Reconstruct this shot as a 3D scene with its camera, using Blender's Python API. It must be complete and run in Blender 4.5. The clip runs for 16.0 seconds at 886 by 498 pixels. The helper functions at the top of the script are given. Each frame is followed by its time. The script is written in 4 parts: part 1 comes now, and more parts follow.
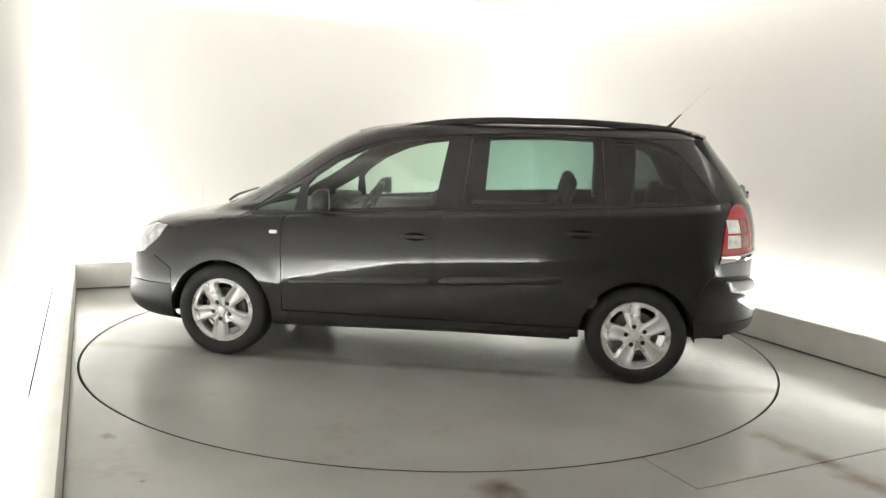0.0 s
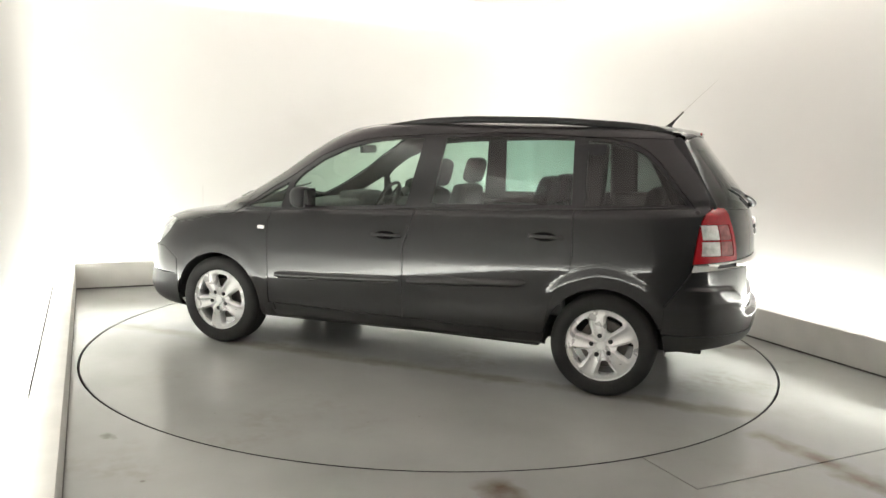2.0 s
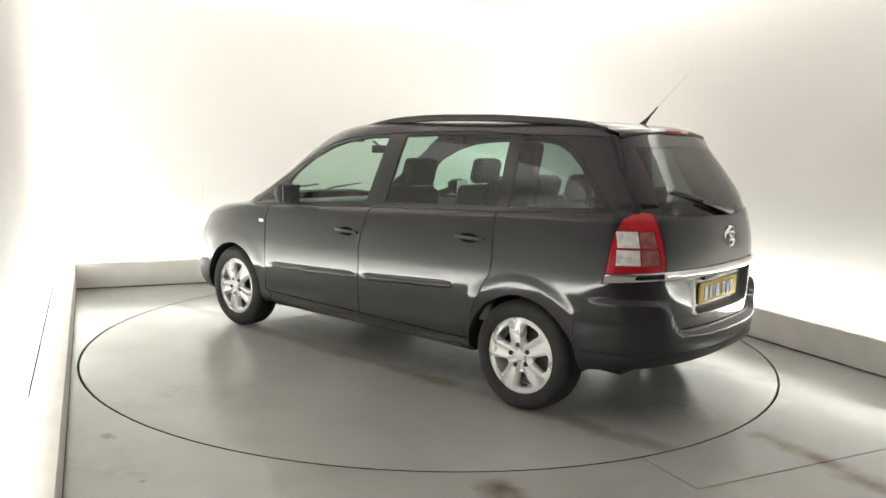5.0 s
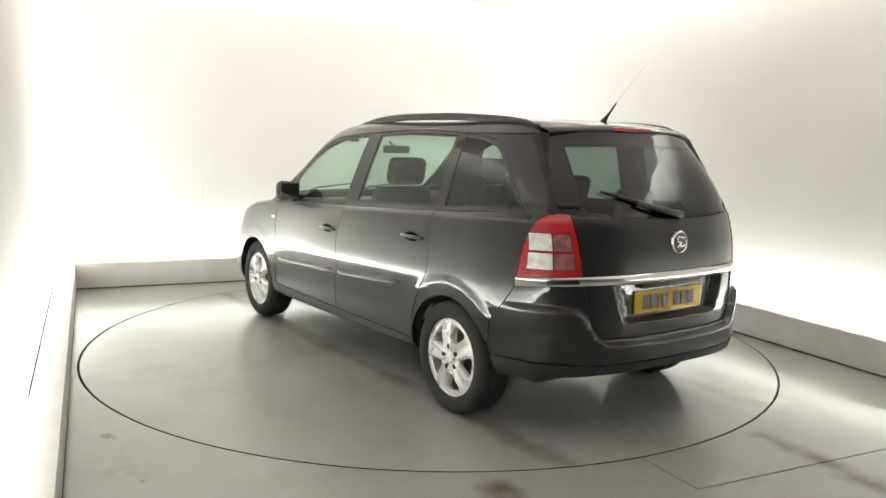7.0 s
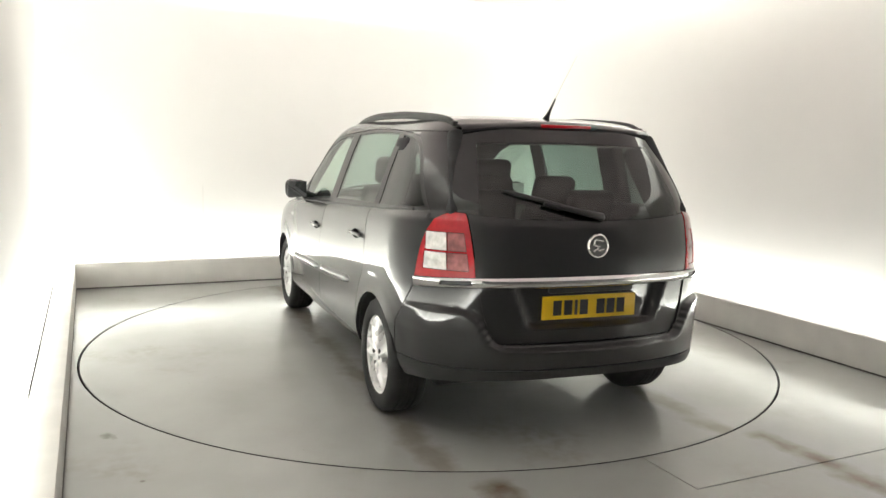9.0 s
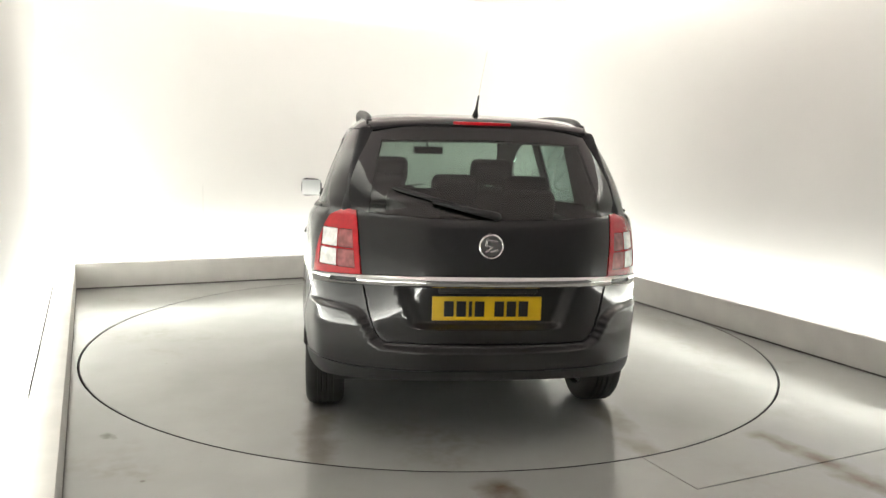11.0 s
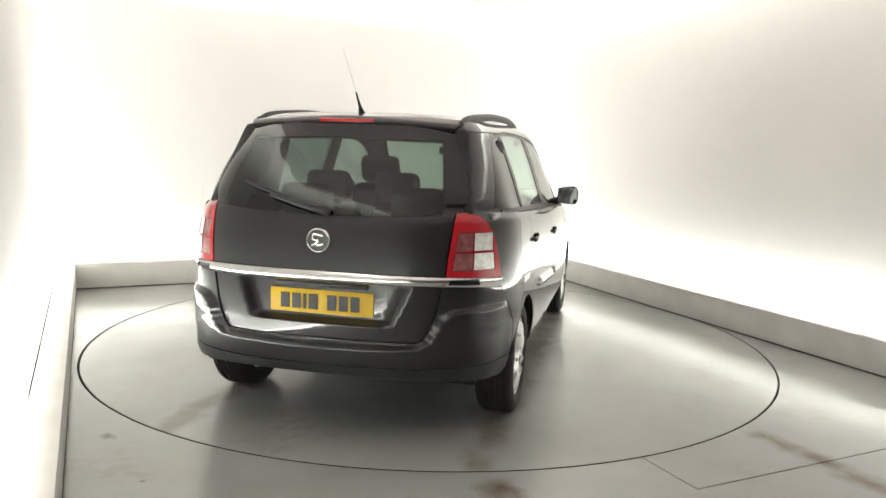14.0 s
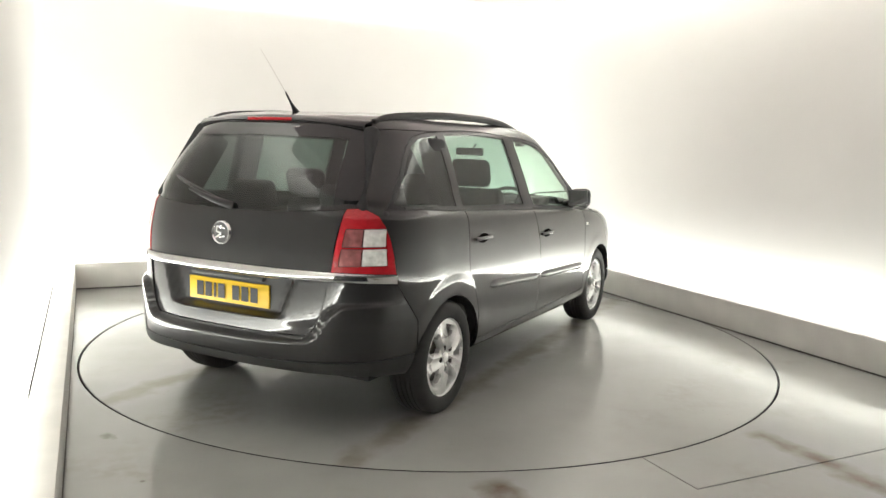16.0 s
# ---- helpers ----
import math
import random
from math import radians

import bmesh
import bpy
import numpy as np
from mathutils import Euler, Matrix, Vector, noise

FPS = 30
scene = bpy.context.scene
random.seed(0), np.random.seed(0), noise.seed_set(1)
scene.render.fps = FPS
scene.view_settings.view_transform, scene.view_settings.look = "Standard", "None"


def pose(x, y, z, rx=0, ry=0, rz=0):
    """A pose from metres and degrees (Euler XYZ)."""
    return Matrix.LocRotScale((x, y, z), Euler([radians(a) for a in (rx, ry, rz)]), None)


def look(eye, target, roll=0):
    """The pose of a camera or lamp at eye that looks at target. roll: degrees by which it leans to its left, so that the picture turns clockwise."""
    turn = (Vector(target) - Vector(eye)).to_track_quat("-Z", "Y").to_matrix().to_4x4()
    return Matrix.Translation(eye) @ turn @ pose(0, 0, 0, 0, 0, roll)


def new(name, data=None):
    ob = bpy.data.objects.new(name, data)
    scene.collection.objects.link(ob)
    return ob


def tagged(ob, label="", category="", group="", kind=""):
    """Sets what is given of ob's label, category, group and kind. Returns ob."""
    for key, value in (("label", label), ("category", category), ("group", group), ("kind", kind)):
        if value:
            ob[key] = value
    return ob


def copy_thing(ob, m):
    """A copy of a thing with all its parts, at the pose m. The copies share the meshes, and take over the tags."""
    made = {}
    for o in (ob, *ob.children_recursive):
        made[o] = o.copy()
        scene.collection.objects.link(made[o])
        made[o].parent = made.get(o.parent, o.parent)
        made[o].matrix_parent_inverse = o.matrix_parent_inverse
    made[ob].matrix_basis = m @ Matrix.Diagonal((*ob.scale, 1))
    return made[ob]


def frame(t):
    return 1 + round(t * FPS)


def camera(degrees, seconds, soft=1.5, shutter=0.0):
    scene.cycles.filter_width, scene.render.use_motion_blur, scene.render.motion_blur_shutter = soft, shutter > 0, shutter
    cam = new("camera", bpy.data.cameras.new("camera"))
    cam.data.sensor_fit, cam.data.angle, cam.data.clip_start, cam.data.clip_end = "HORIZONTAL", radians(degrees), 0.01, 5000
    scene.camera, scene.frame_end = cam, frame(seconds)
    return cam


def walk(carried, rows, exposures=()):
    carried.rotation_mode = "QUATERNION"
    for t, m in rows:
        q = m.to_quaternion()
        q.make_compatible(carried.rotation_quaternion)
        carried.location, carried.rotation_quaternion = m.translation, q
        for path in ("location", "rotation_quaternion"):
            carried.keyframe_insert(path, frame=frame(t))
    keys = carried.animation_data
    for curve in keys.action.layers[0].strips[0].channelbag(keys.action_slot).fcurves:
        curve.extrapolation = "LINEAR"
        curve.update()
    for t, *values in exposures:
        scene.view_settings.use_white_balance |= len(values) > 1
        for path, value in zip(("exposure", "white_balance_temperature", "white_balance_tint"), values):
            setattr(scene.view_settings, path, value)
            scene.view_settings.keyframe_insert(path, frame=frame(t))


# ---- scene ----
cam = camera(59.476, 16.0, soft=1.5)
EYE = Vector((0.0, -5.737, 1.469))
YAW, PITCH, ROLL = radians(0.681), radians(-7.904), 1.712
AHEAD = Vector((math.sin(YAW) * math.cos(PITCH), math.cos(YAW) * math.cos(PITCH), math.sin(PITCH)))
HOLD = look(EYE, EYE + AHEAD, ROLL)
walk(cam, [(0.0, HOLD), (16.0, HOLD)])
scene.view_settings.exposure = 0.0

# The studio is a rectangle turned on the turntable's centre: u along the back wall, v away from the camera.
TURN = 24.81
ROOM = pose(0, 0, 0, 0, 0, TURN)
U0, U1, V0, V1 = -2.430, 2.409, -5.85, 2.662   # feet of the kerbs, front wall
GAP = 0.265                                   # from the kerb's face back to the wall
KERB, CAP = 0.241, 0.145
CEIL, TOP = 3.00, 3.80
SEAM = -1.24
SLANT = 0.0145                                # the west side opens a little towards the camera

# ---------------------------------------------------------------- world and lamps
world = bpy.data.worlds.new("world")
scene.world = world
world.use_nodes = True
world.node_tree.nodes["Background"].inputs[0].default_value = (0.8, 0.85, 0.9, 1)
world.node_tree.nodes["Background"].inputs[1].default_value = 0.02


def strip_lamp(name, u, v, z, length, turn, tip, watts, width=0.11):
    """A long light strip lying in a cove, shining up or down the wall."""
    data = bpy.data.lights.new(name, "AREA")
    data.shape, data.size, data.size_y = "RECTANGLE", length, width
    data.energy, data.color = watts, (0.945, 0.965, 0.91)
    ob = new(name, data)
    ob.matrix_world = ROOM @ pose(u, v, z, 0, 0, turn) @ pose(0, 0, 0, tip, 0, 0)
    return tagged(ob, "long white light strip hidden in the wall cove", "lamp", "cove lights")


LOW, HIGH = 70.0, 104.0
MID = CAP + (GAP - CAP) / 2 + 0.002
strip_lamp("cove_light", 0.0, V1 + MID, 0.224, 5.3, 0, 180, LOW * 0.72)
strip_lamp("cove_light", U1 + MID, -1.4, 0.224, 8.6, 90, 180, LOW * 1.5)
strip_lamp("cove_light", U0 - MID + SLANT * (-1.4 - V1), -1.4, 0.224, 8.6, 90 - math.degrees(SLANT), 180, LOW * 1.6)
# the upper strips lie on the suspended ceiling, near its edge, and face the wall
strip_lamp("cove_light", -0.1, V1 - 0.35, TOP - 0.21, 4.2, 0, 90, HIGH * 0.34)
strip_lamp("cove_light", U1 - 0.31, -0.75, TOP - 0.21, 5.6, -90, 90, HIGH * 1.52)
strip_lamp("cove_light", U0 + 0.35, -0.75, TOP - 0.21, 5.6, 90, 90, HIGH * 0.61)


# ---------------------------------------------------------------- materials
def material(name, color, rough=0.5, metal=0.0, coat=0.0, vary=0.0, scale=3.0, bump=0.0, bump_scale=60.0,
             rough_vary=0.0, transmission=0.0, emit=0.0, ior=1.45, random_tint=0.0, coat_rough=0.05, alpha=1.0):
    m = bpy.data.materials.new(name)
    m.use_nodes = True
    nt = m.node_tree
    p = nt.nodes["Principled BSDF"]
    p.inputs["Base Color"].default_value = (*color, 1)
    p.inputs["Roughness"].default_value = rough
    p.inputs["Metallic"].default_value = metal
    p.inputs["Coat Weight"].default_value = coat
    p.inputs["Coat Roughness"].default_value = coat_rough
    p.inputs["Transmission Weight"].default_value = transmission
    p.inputs["IOR"].default_value = ior
    p.inputs["Alpha"].default_value = alpha
    if emit:
        p.inputs["Emission Color"].default_value = (*color, 1)
        p.inputs["Emission Strength"].default_value = emit
    co = nt.nodes.new("ShaderNodeTexCoord")
    if vary or rough_vary:
        big = nt.nodes.new("ShaderNodeTexNoise")
        big.inputs["Scale"].default_value, big.inputs["Detail"].default_value = scale, 8.0
        nt.links.new(co.outputs["Object"], big.inputs["Vector"])
        if vary:
            ramp = nt.nodes.new("ShaderNodeMapRange")
            ramp.inputs["From Min"].default_value, ramp.inputs["From Max"].default_value = 0.3, 0.7
            ramp.inputs["To Min"].default_value, ramp.inputs["To Max"].default_value = 1 - vary, 1 + vary
            nt.links.new(big.outputs["Fac"], ramp.inputs["Value"])
            mul = nt.nodes.new("ShaderNodeVectorMath")
            mul.operation = "SCALE"
            mul.inputs[0].default_value = color
            nt.links.new(ramp.outputs["Result"], mul.inputs["Scale"])
            nt.links.new(mul.outputs["Vector"], p.inputs["Base Color"])
        if rough_vary:
            rr = nt.nodes.new("ShaderNodeMapRange")
            rr.inputs["From Min"].default_value, rr.inputs["From Max"].default_value = 0.3, 0.7
            rr.inputs["To Min"].default_value, rr.inputs["To Max"].default_value = rough - rough_vary, rough + rough_vary
            nt.links.new(big.outputs["Fac"], rr.inputs["Value"])
            nt.links.new(rr.outputs["Result"], p.inputs["Roughness"])
    if bump:
        fine = nt.nodes.new("ShaderNodeTexNoise")
        fine.inputs["Scale"].default_value, fine.inputs["Detail"].default_value = bump_scale, 4.0
        nt.links.new(co.outputs["Object"], fine.inputs["Vector"])
        b = nt.nodes.new("ShaderNodeBump")
        b.inputs["Strength"].default_value, b.inputs["Distance"].default_value = bump, 0.004
        nt.links.new(fine.outputs["Fac"], b.inputs["Height"])
        nt.links.new(b.outputs["Normal"], p.inputs["Normal"])
    return m


def floor_material(name, stain, seed, across, reach, marks=()):
    """Worn grey floor paint: cloudy tone, brown tyre dirt in patches and streaks, uneven gloss."""
    m = material(name, (0.40, 0.395, 0.37), 0.28)
    nt = m.node_tree
    p = nt.nodes["Principled BSDF"]
    co = nt.nodes.new("ShaderNodeTexCoord")
    shift = nt.nodes.new("ShaderNodeMapping")
    shift.inputs["Location"].default_value = (seed, seed * 0.7, 0)
    nt.links.new(co.outputs["Object"], shift.inputs["Vector"])

    def noise_of(scale, detail, lo, hi, stretch=None):
        n = nt.nodes.new("ShaderNodeTexNoise")
        n.inputs["Scale"].default_value, n.inputs["Detail"].default_value = scale, detail
        src = shift.outputs["Vector"]
        if stretch:
            mp = nt.nodes.new("ShaderNodeMapping")
            mp.inputs["Scale"].default_value = stretch
            nt.links.new(src, mp.inputs["Vector"])
            src = mp.outputs["Vector"]
        nt.links.new(src, n.inputs["Vector"])
        r = nt.nodes.new("ShaderNodeMapRange")
        r.inputs["From Min"].default_value, r.inputs["From Max"].default_value = lo, hi
        nt.links.new(n.outputs["Fac"], r.inputs["Value"])
        return r.outputs["Result"]

    def mixed(a, b, fac):
        mx = nt.nodes.new("ShaderNodeMix")
        mx.data_type = "RGBA"
        for k, v in ((6, a), (7, b)):
            if isinstance(v, tuple):
                mx.inputs[k].default_value = (*v, 1)
            else:
                nt.links.new(v, mx.inputs[k])
        nt.links.new(fac, mx.inputs[0])
        return mx.outputs[2]

    def times(a, b):
        mm = nt.nodes.new("ShaderNodeMath")
        mm.operation = "MULTIPLY"
        for k, v in ((0, a), (1, b)):
            if isinstance(v, float):
                mm.inputs[k].default_value = v
            else:
                nt.links.new(v, mm.inputs[k])
        return mm.outputs[0]

    cloud = noise_of(0.9, 6, 0.35, 0.68)
    col = mixed((0.318, 0.321, 0.307), (0.400, 0.403, 0.387), cloud)
    blot = times(noise_of(1.3, 5, 0.56, 0.70), noise_of(14, 4, 0.35, 0.62))
    col = mixed(col, (0.17, 0.125, 0.085), times(blot, 0.24))
    # two dirty tyre tracks, one each side of the middle line
    axes = nt.nodes.new("ShaderNodeSeparateXYZ")
    nt.links.new(co.outputs["Object"], axes.inputs[0])

    def math_node(op, a, c):
        k = nt.nodes.new("ShaderNodeMath")
        k.operation = op
        for n, v in ((0, a), (1, c)):
            if isinstance(v, float):
                k.inputs[n].default_value = v
            else:
                nt.links.new(v, k.inputs[n])
        return k.outputs[0]

    def ranged(v, f0, f1):
        r = nt.nodes.new("ShaderNodeMapRange")
        r.inputs["From Min"].default_value, r.inputs["From Max"].default_value = f0, f1
        nt.links.new(v, r.inputs["Value"])
        return r.outputs["Result"]

    side = math_node("ABSOLUTE", axes.outputs[across], 0.0)
    off = math_node("ABSOLUTE", math_node("SUBTRACT", side, 0.79), 0.0)
    wob = math_node("ADD", off, math_node("MULTIPLY", noise_of(5, 4, 0.3, 0.7), 0.09))
    band = ranged(wob, 0.15, 0.06)
    along = axes.outputs[1 - across]
    lo, hi, fade = reach
    band = times(times(band, ranged(along, hi, hi - fade)), ranged(along, lo, lo + fade))
    band = times(band, noise_of(3.0, 6, 0.22, 0.52))
    col = mixed(col, (0.15, 0.105, 0.07), times(band, stain))
    for at, wide in marks:
        far = nt.nodes.new("ShaderNodeVectorMath")
        far.operation = "DISTANCE"
        far.inputs[1].default_value = (*at, 0)
        nt.links.new(co.outputs["Object"], far.inputs[0])
        spot = ranged(math_node("ADD", far.outputs["Value"], math_node("MULTIPLY", noise_of(16, 4, 0.3, 0.7), wide)), 1.5 * wide, 0.9 * wide)
        col = mixed(col, (0.13, 0.12, 0.10), times(spot, 0.6))
    speck = noise_of(38, 2, 0.74, 0.80)
    col = mixed(col, (0.14, 0.12, 0.10), times(speck, 0.5))
    nt.links.new(col, p.inputs["Base Color"])
    rr = nt.nodes.new("ShaderNodeMapRange")
    rr.inputs["To Min"].default_value, rr.inputs["To Max"].default_value = 0.15, 0.255
    nt.links.new(noise_of(1.6, 5, 0.3, 0.7), rr.inputs["Value"])
    nt.links.new(rr.outputs["Result"], p.inputs["Roughness"])
    p.inputs["IOR"].default_value = 1.72
    return m


WALL = material("wall_paint", (0.885, 0.88, 0.85), 0.55, vary=0.02, scale=0.8, bump=0.05, bump_scale=25)
CEILING = material("ceiling_paint", (0.70, 0.61, 0.61), 0.7, vary=0.03, scale=1.5, bump=0.05)
# dark grey standing in for the shadow line under the kerbs
FOOT_SHADE = material("foot_shade_grey", (0.10, 0.095, 0.085), 0.7, vary=0.35, scale=6)
KERB_PAINT = material("kerb_paint", (0.70, 0.69, 0.655), 0.5, vary=0.07, scale=4, bump=0.12, bump_scale=30)
FRONT_WALL = material("front_wall_paint", (0.10, 0.10, 0.10), 0.6, vary=0.1, bump=0.1)
PIT = material("pit_black", (0.015, 0.015, 0.015), 0.8, vary=0.2)
FLOOR = floor_material("floor_paint", 0.95, 4.0, 0, (-4.6, -2.36, 0.10), [((-2.30, -1.26), 0.05), ((-2.19, -1.85), 0.014)])
DISC = floor_material("turntable_paint", 0.5, 11.0, 1, (-2.6, 2.6, 0.4))
PAINT = material("grey_car_paint", (0.0225, 0.0220, 0.0228), 0.38, metal=0.35, coat=0.95, vary=0.06, scale=2.0, bump=0.015, bump_scale=900, coat_rough=0.04)
PAINT.node_tree.nodes["Principled BSDF"].inputs["Specular IOR Level"].default_value = 0.2
PLASTIC = material("black_plastic", (0.018, 0.018, 0.018), 0.45, vary=0.15, scale=20, bump=0.1, bump_scale=300)
GLOSS_BLACK = material("gloss_black_trim", (0.012, 0.012, 0.013), 0.30, coat=0.15, vary=0.05)
FRIT_BLACK = material("black_glass_border", (0.010, 0.010, 0.011), 0.06, coat=0.3, vary=0.05)
LINER = material("dark_lining", (0.020, 0.020, 0.020), 0.8, vary=0.2, scale=8)
CHROME = material("chrome", (0.82, 0.82, 0.82), 0.07, metal=1.0, rough_vary=0.02, scale=6)
SILVER = material("silver_wheel_paint", (0.74, 0.74, 0.735), 0.30, metal=0.45, coat=0.3, vary=0.06, scale=9, rough_vary=0.06)
RUBBER = material("tyre_rubber", (0.018, 0.0175, 0.017), 0.72, vary=0.25, scale=12, bump=0.15, bump_scale=90)
BRAKE = material("brake_metal", (0.16, 0.145, 0.13), 0.5, metal=0.8, vary=0.3, scale=20)
SEAT = material("seat_cloth", (0.028, 0.028, 0.030), 0.9, vary=0.2, scale=15)
TRIM_GREY = material("interior_grey_plastic", (0.11, 0.11, 0.108), 0.6, vary=0.1, scale=10, bump=0.1, bump_scale=200)
YELLOW = material("plate_yellow", (0.68, 0.44, 0.012), 0.35, vary=0.05, scale=8)
INK = material("plate_black", (0.012, 0.012, 0.012), 0.4, vary=0.1)
RED_LENS = material("red_lens", (0.41, 0.008, 0.015), 0.12, coat=1.0, vary=0.12, scale=40, bump=0.25, bump_scale=120)
CLEAR_LENS = material("clear_lamp_lens", (0.85, 0.84, 0.82), 0.16, metal=0.25, coat=1.0, vary=0.25, scale=30, bump=0.4, bump_scale=90)
SMOKE_LENS = material("pink_lamp_lens", (0.34, 0.115, 0.115), 0.15, metal=0.3, coat=1.0, vary=0.3, scale=30, bump=0.4, bump_scale=90)
HEAD_LENS = material("headlamp_lens", (0.55, 0.56, 0.57), 0.12, metal=0.5, coat=1.0, vary=0.4, scale=18, bump=0.3, bump_scale=40)
MIRROR = material("mirror_glass", (0.85, 0.87, 0.88), 0.02, metal=1.0)
OPAL = material("opal_cover", (1.0, 0.99, 0.95), 0.5, emit=3.0)
# flat black for the shade inside the door handle recesses
RECESS_SHADE = material("recess_shade_black", (0.009, 0.009, 0.009), 0.9, vary=0.2)
RECESS_SHADE.node_tree.nodes["Principled BSDF"].inputs["Specular IOR Level"].default_value = 0.0
WHIP = material("grey_whip", (0.60, 0.57, 0.53), 0.5, vary=0.1)


def glass(name, tint, dim):
    """Thin car glass: tinted see-through with a gloss that grows at grazing angles."""
    m = bpy.data.materials.new(name)
    m.use_nodes = True
    nt = m.node_tree
    nt.nodes.clear()
    out = nt.nodes.new("ShaderNodeOutputMaterial")
    see = nt.nodes.new("ShaderNodeBsdfTransparent")
    see.inputs["Color"].default_value = (*[c * dim for c in tint], 1)
    shine = nt.nodes.new("ShaderNodeBsdfGlossy")
    shine.inputs["Roughness"].default_value = 0.03
    shine.inputs["Color"].default_value = (1, 1, 1, 1)
    face = nt.nodes.new("ShaderNodeLayerWeight")
    face.inputs["Blend"].default_value = 0.5
    power = nt.nodes.new("ShaderNodeMath")
    power.operation = "POWER"
    power.inputs[1].default_value = 5.0
    nt.links.new(face.outputs["Facing"], power.inputs[0])
    fr = nt.nodes.new("ShaderNodeMath")
    fr.operation = "MULTIPLY_ADD"
    fr.inputs[1].default_value, fr.inputs[2].default_value = 0.90, 0.055
    nt.links.new(power.outputs[0], fr.inputs[0])
    grime = nt.nodes.new("ShaderNodeTexNoise")
    grime.inputs["Scale"].default_value, grime.inputs["Detail"].default_value = 5.0, 6.0
    co = nt.nodes.new("ShaderNodeTexCoord")
    nt.links.new(co.outputs["Object"], grime.inputs["Vector"])
    rr = nt.nodes.new("ShaderNodeMapRange")
    rr.inputs["To Min"].default_value, rr.inputs["To Max"].default_value = 0.0, 0.012
    nt.links.new(grime.outputs["Fac"], rr.inputs["Value"])
    nt.links.new(rr.outputs["Result"], shine.inputs["Roughness"])
    mix = nt.nodes.new("ShaderNodeMixShader")
    nt.links.new(fr.outputs[0], mix.inputs[0])
    nt.links.new(see.outputs[0], mix.inputs[1])
    nt.links.new(shine.outputs[0], mix.inputs[2])
    nt.links.new(mix.outputs[0], out.inputs[0])
    return m


CLEAR_GLASS = glass("front_glass", (0.80, 0.95, 0.86), 0.86)
TINT_GLASS = glass("rear_tinted_glass", (0.72, 0.95, 0.86), 0.56)
DARK_GLASS = glass("quarter_tinted_glass", (0.78, 0.93, 0.87), 0.30)


# ---------------------------------------------------------------- mesh helpers
def link(name, bm, mats, smooth=True, angle=35):
    me = bpy.data.meshes.new(name)
    bm.to_mesh(me)
    bm.free()
    for mt in (mats if isinstance(mats, (list, tuple)) else [mats]):
        me.materials.append(mt)
    if smooth:
        me.shade_smooth()
        me.set_sharp_from_angle(angle=radians(angle))
    return new(name, me)


def part(name, bm, mat, parent, label="", smooth=True, angle=35):
    """Links a bmesh as one mesh object under a thing or a part of it."""
    ob = link(name, bm, mat, smooth, angle)
    ob.parent = parent
    return tagged(ob, label)


def box(bm, x0, x1, y0, y1, z0, z1, bevel=0.0, segments=2, m=None):
    r = bmesh.ops.create_cube(bm, size=1.0)
    vs = r["verts"]
    for v in vs:
        v.co = Vector((x0 + (v.co.x + 0.5) * (x1 - x0), y0 + (v.co.y + 0.5) * (y1 - y0), z0 + (v.co.z + 0.5) * (z1 - z0)))
    if bevel:
        es = {e for v in vs for e in v.link_edges}
        r2 = bmesh.ops.bevel(bm, geom=list(es), offset=bevel, segments=segments, affect="EDGES", profile=0.5)
        vs = list({v for f in r2["faces"] for v in f.verts} | {v for v in vs if v.is_valid})
    if m is not None:
        for v in vs:
            v.co = m @ v.co
    return vs


def lathe(bm, profile, steps=48, m=None):
    """Turns (radius, height) points round the y axis; closed where a radius is zero."""
    rings = []
    for r, h in profile:
        rings.append([bm.verts.new((r * math.cos(2 * math.pi * k / steps), h, r * math.sin(2 * math.pi * k / steps))) for k in range(steps)])
    for a, b in zip(rings, rings[1:]):
        for k in range(steps):
            bm.faces.new((a[k], a[(k + 1) % steps], b[(k + 1) % steps], b[k]))
    if m is not None:
        for ring in rings:
            for v in ring:
                v.co = m @ v.co
    return rings


def tube(bm, pts, radii, sides=10, caps=True):
    """A round bar along points, with a radius at each."""
    pts = [Vector(p) for p in pts]
    rings = []
    for i, p in enumerate(pts):
        d = (pts[min(i + 1, len(pts) - 1)] - pts[max(i - 1, 0)]).normalized()
        side = d.cross(Vector((0, 0, 1)))
        if side.length < 1e-3:
            side = Vector((1, 0, 0))
        side.normalize()
        up = side.cross(d)
        r = radii[i] if isinstance(radii, (list, tuple)) else radii
        rings.append([bm.verts.new(p + r * (math.cos(a) * side + math.sin(a) * up)) for a in [2 * math.pi * k / sides for k in range(sides)]])
    for a, b in zip(rings, rings[1:]):
        for k in range(sides):
            bm.faces.new((a[k], a[(k + 1) % sides], b[(k + 1) % sides], b[k]))
    if caps:
        bm.faces.new(rings[0][::-1])
        bm.faces.new(rings[-1])
    bmesh.ops.recalc_face_normals(bm, faces=bm.faces)


def slanted(bm):
    """Leans a run along the west side to that side's line in the plan."""
    for v in bm.verts:
        v.co.x += SLANT * (v.co.y - V1)
    return bm


def structure(name, bm, mat, label, category, smooth=False):
    ob = link(name, bm, mat, smooth)
    ob.matrix_world = ROOM
    return tagged(ob, label, category, "", "structure")


# ---------------------------------------------------------------- the studio
RD = 2.428          # radius of the turntable's joint


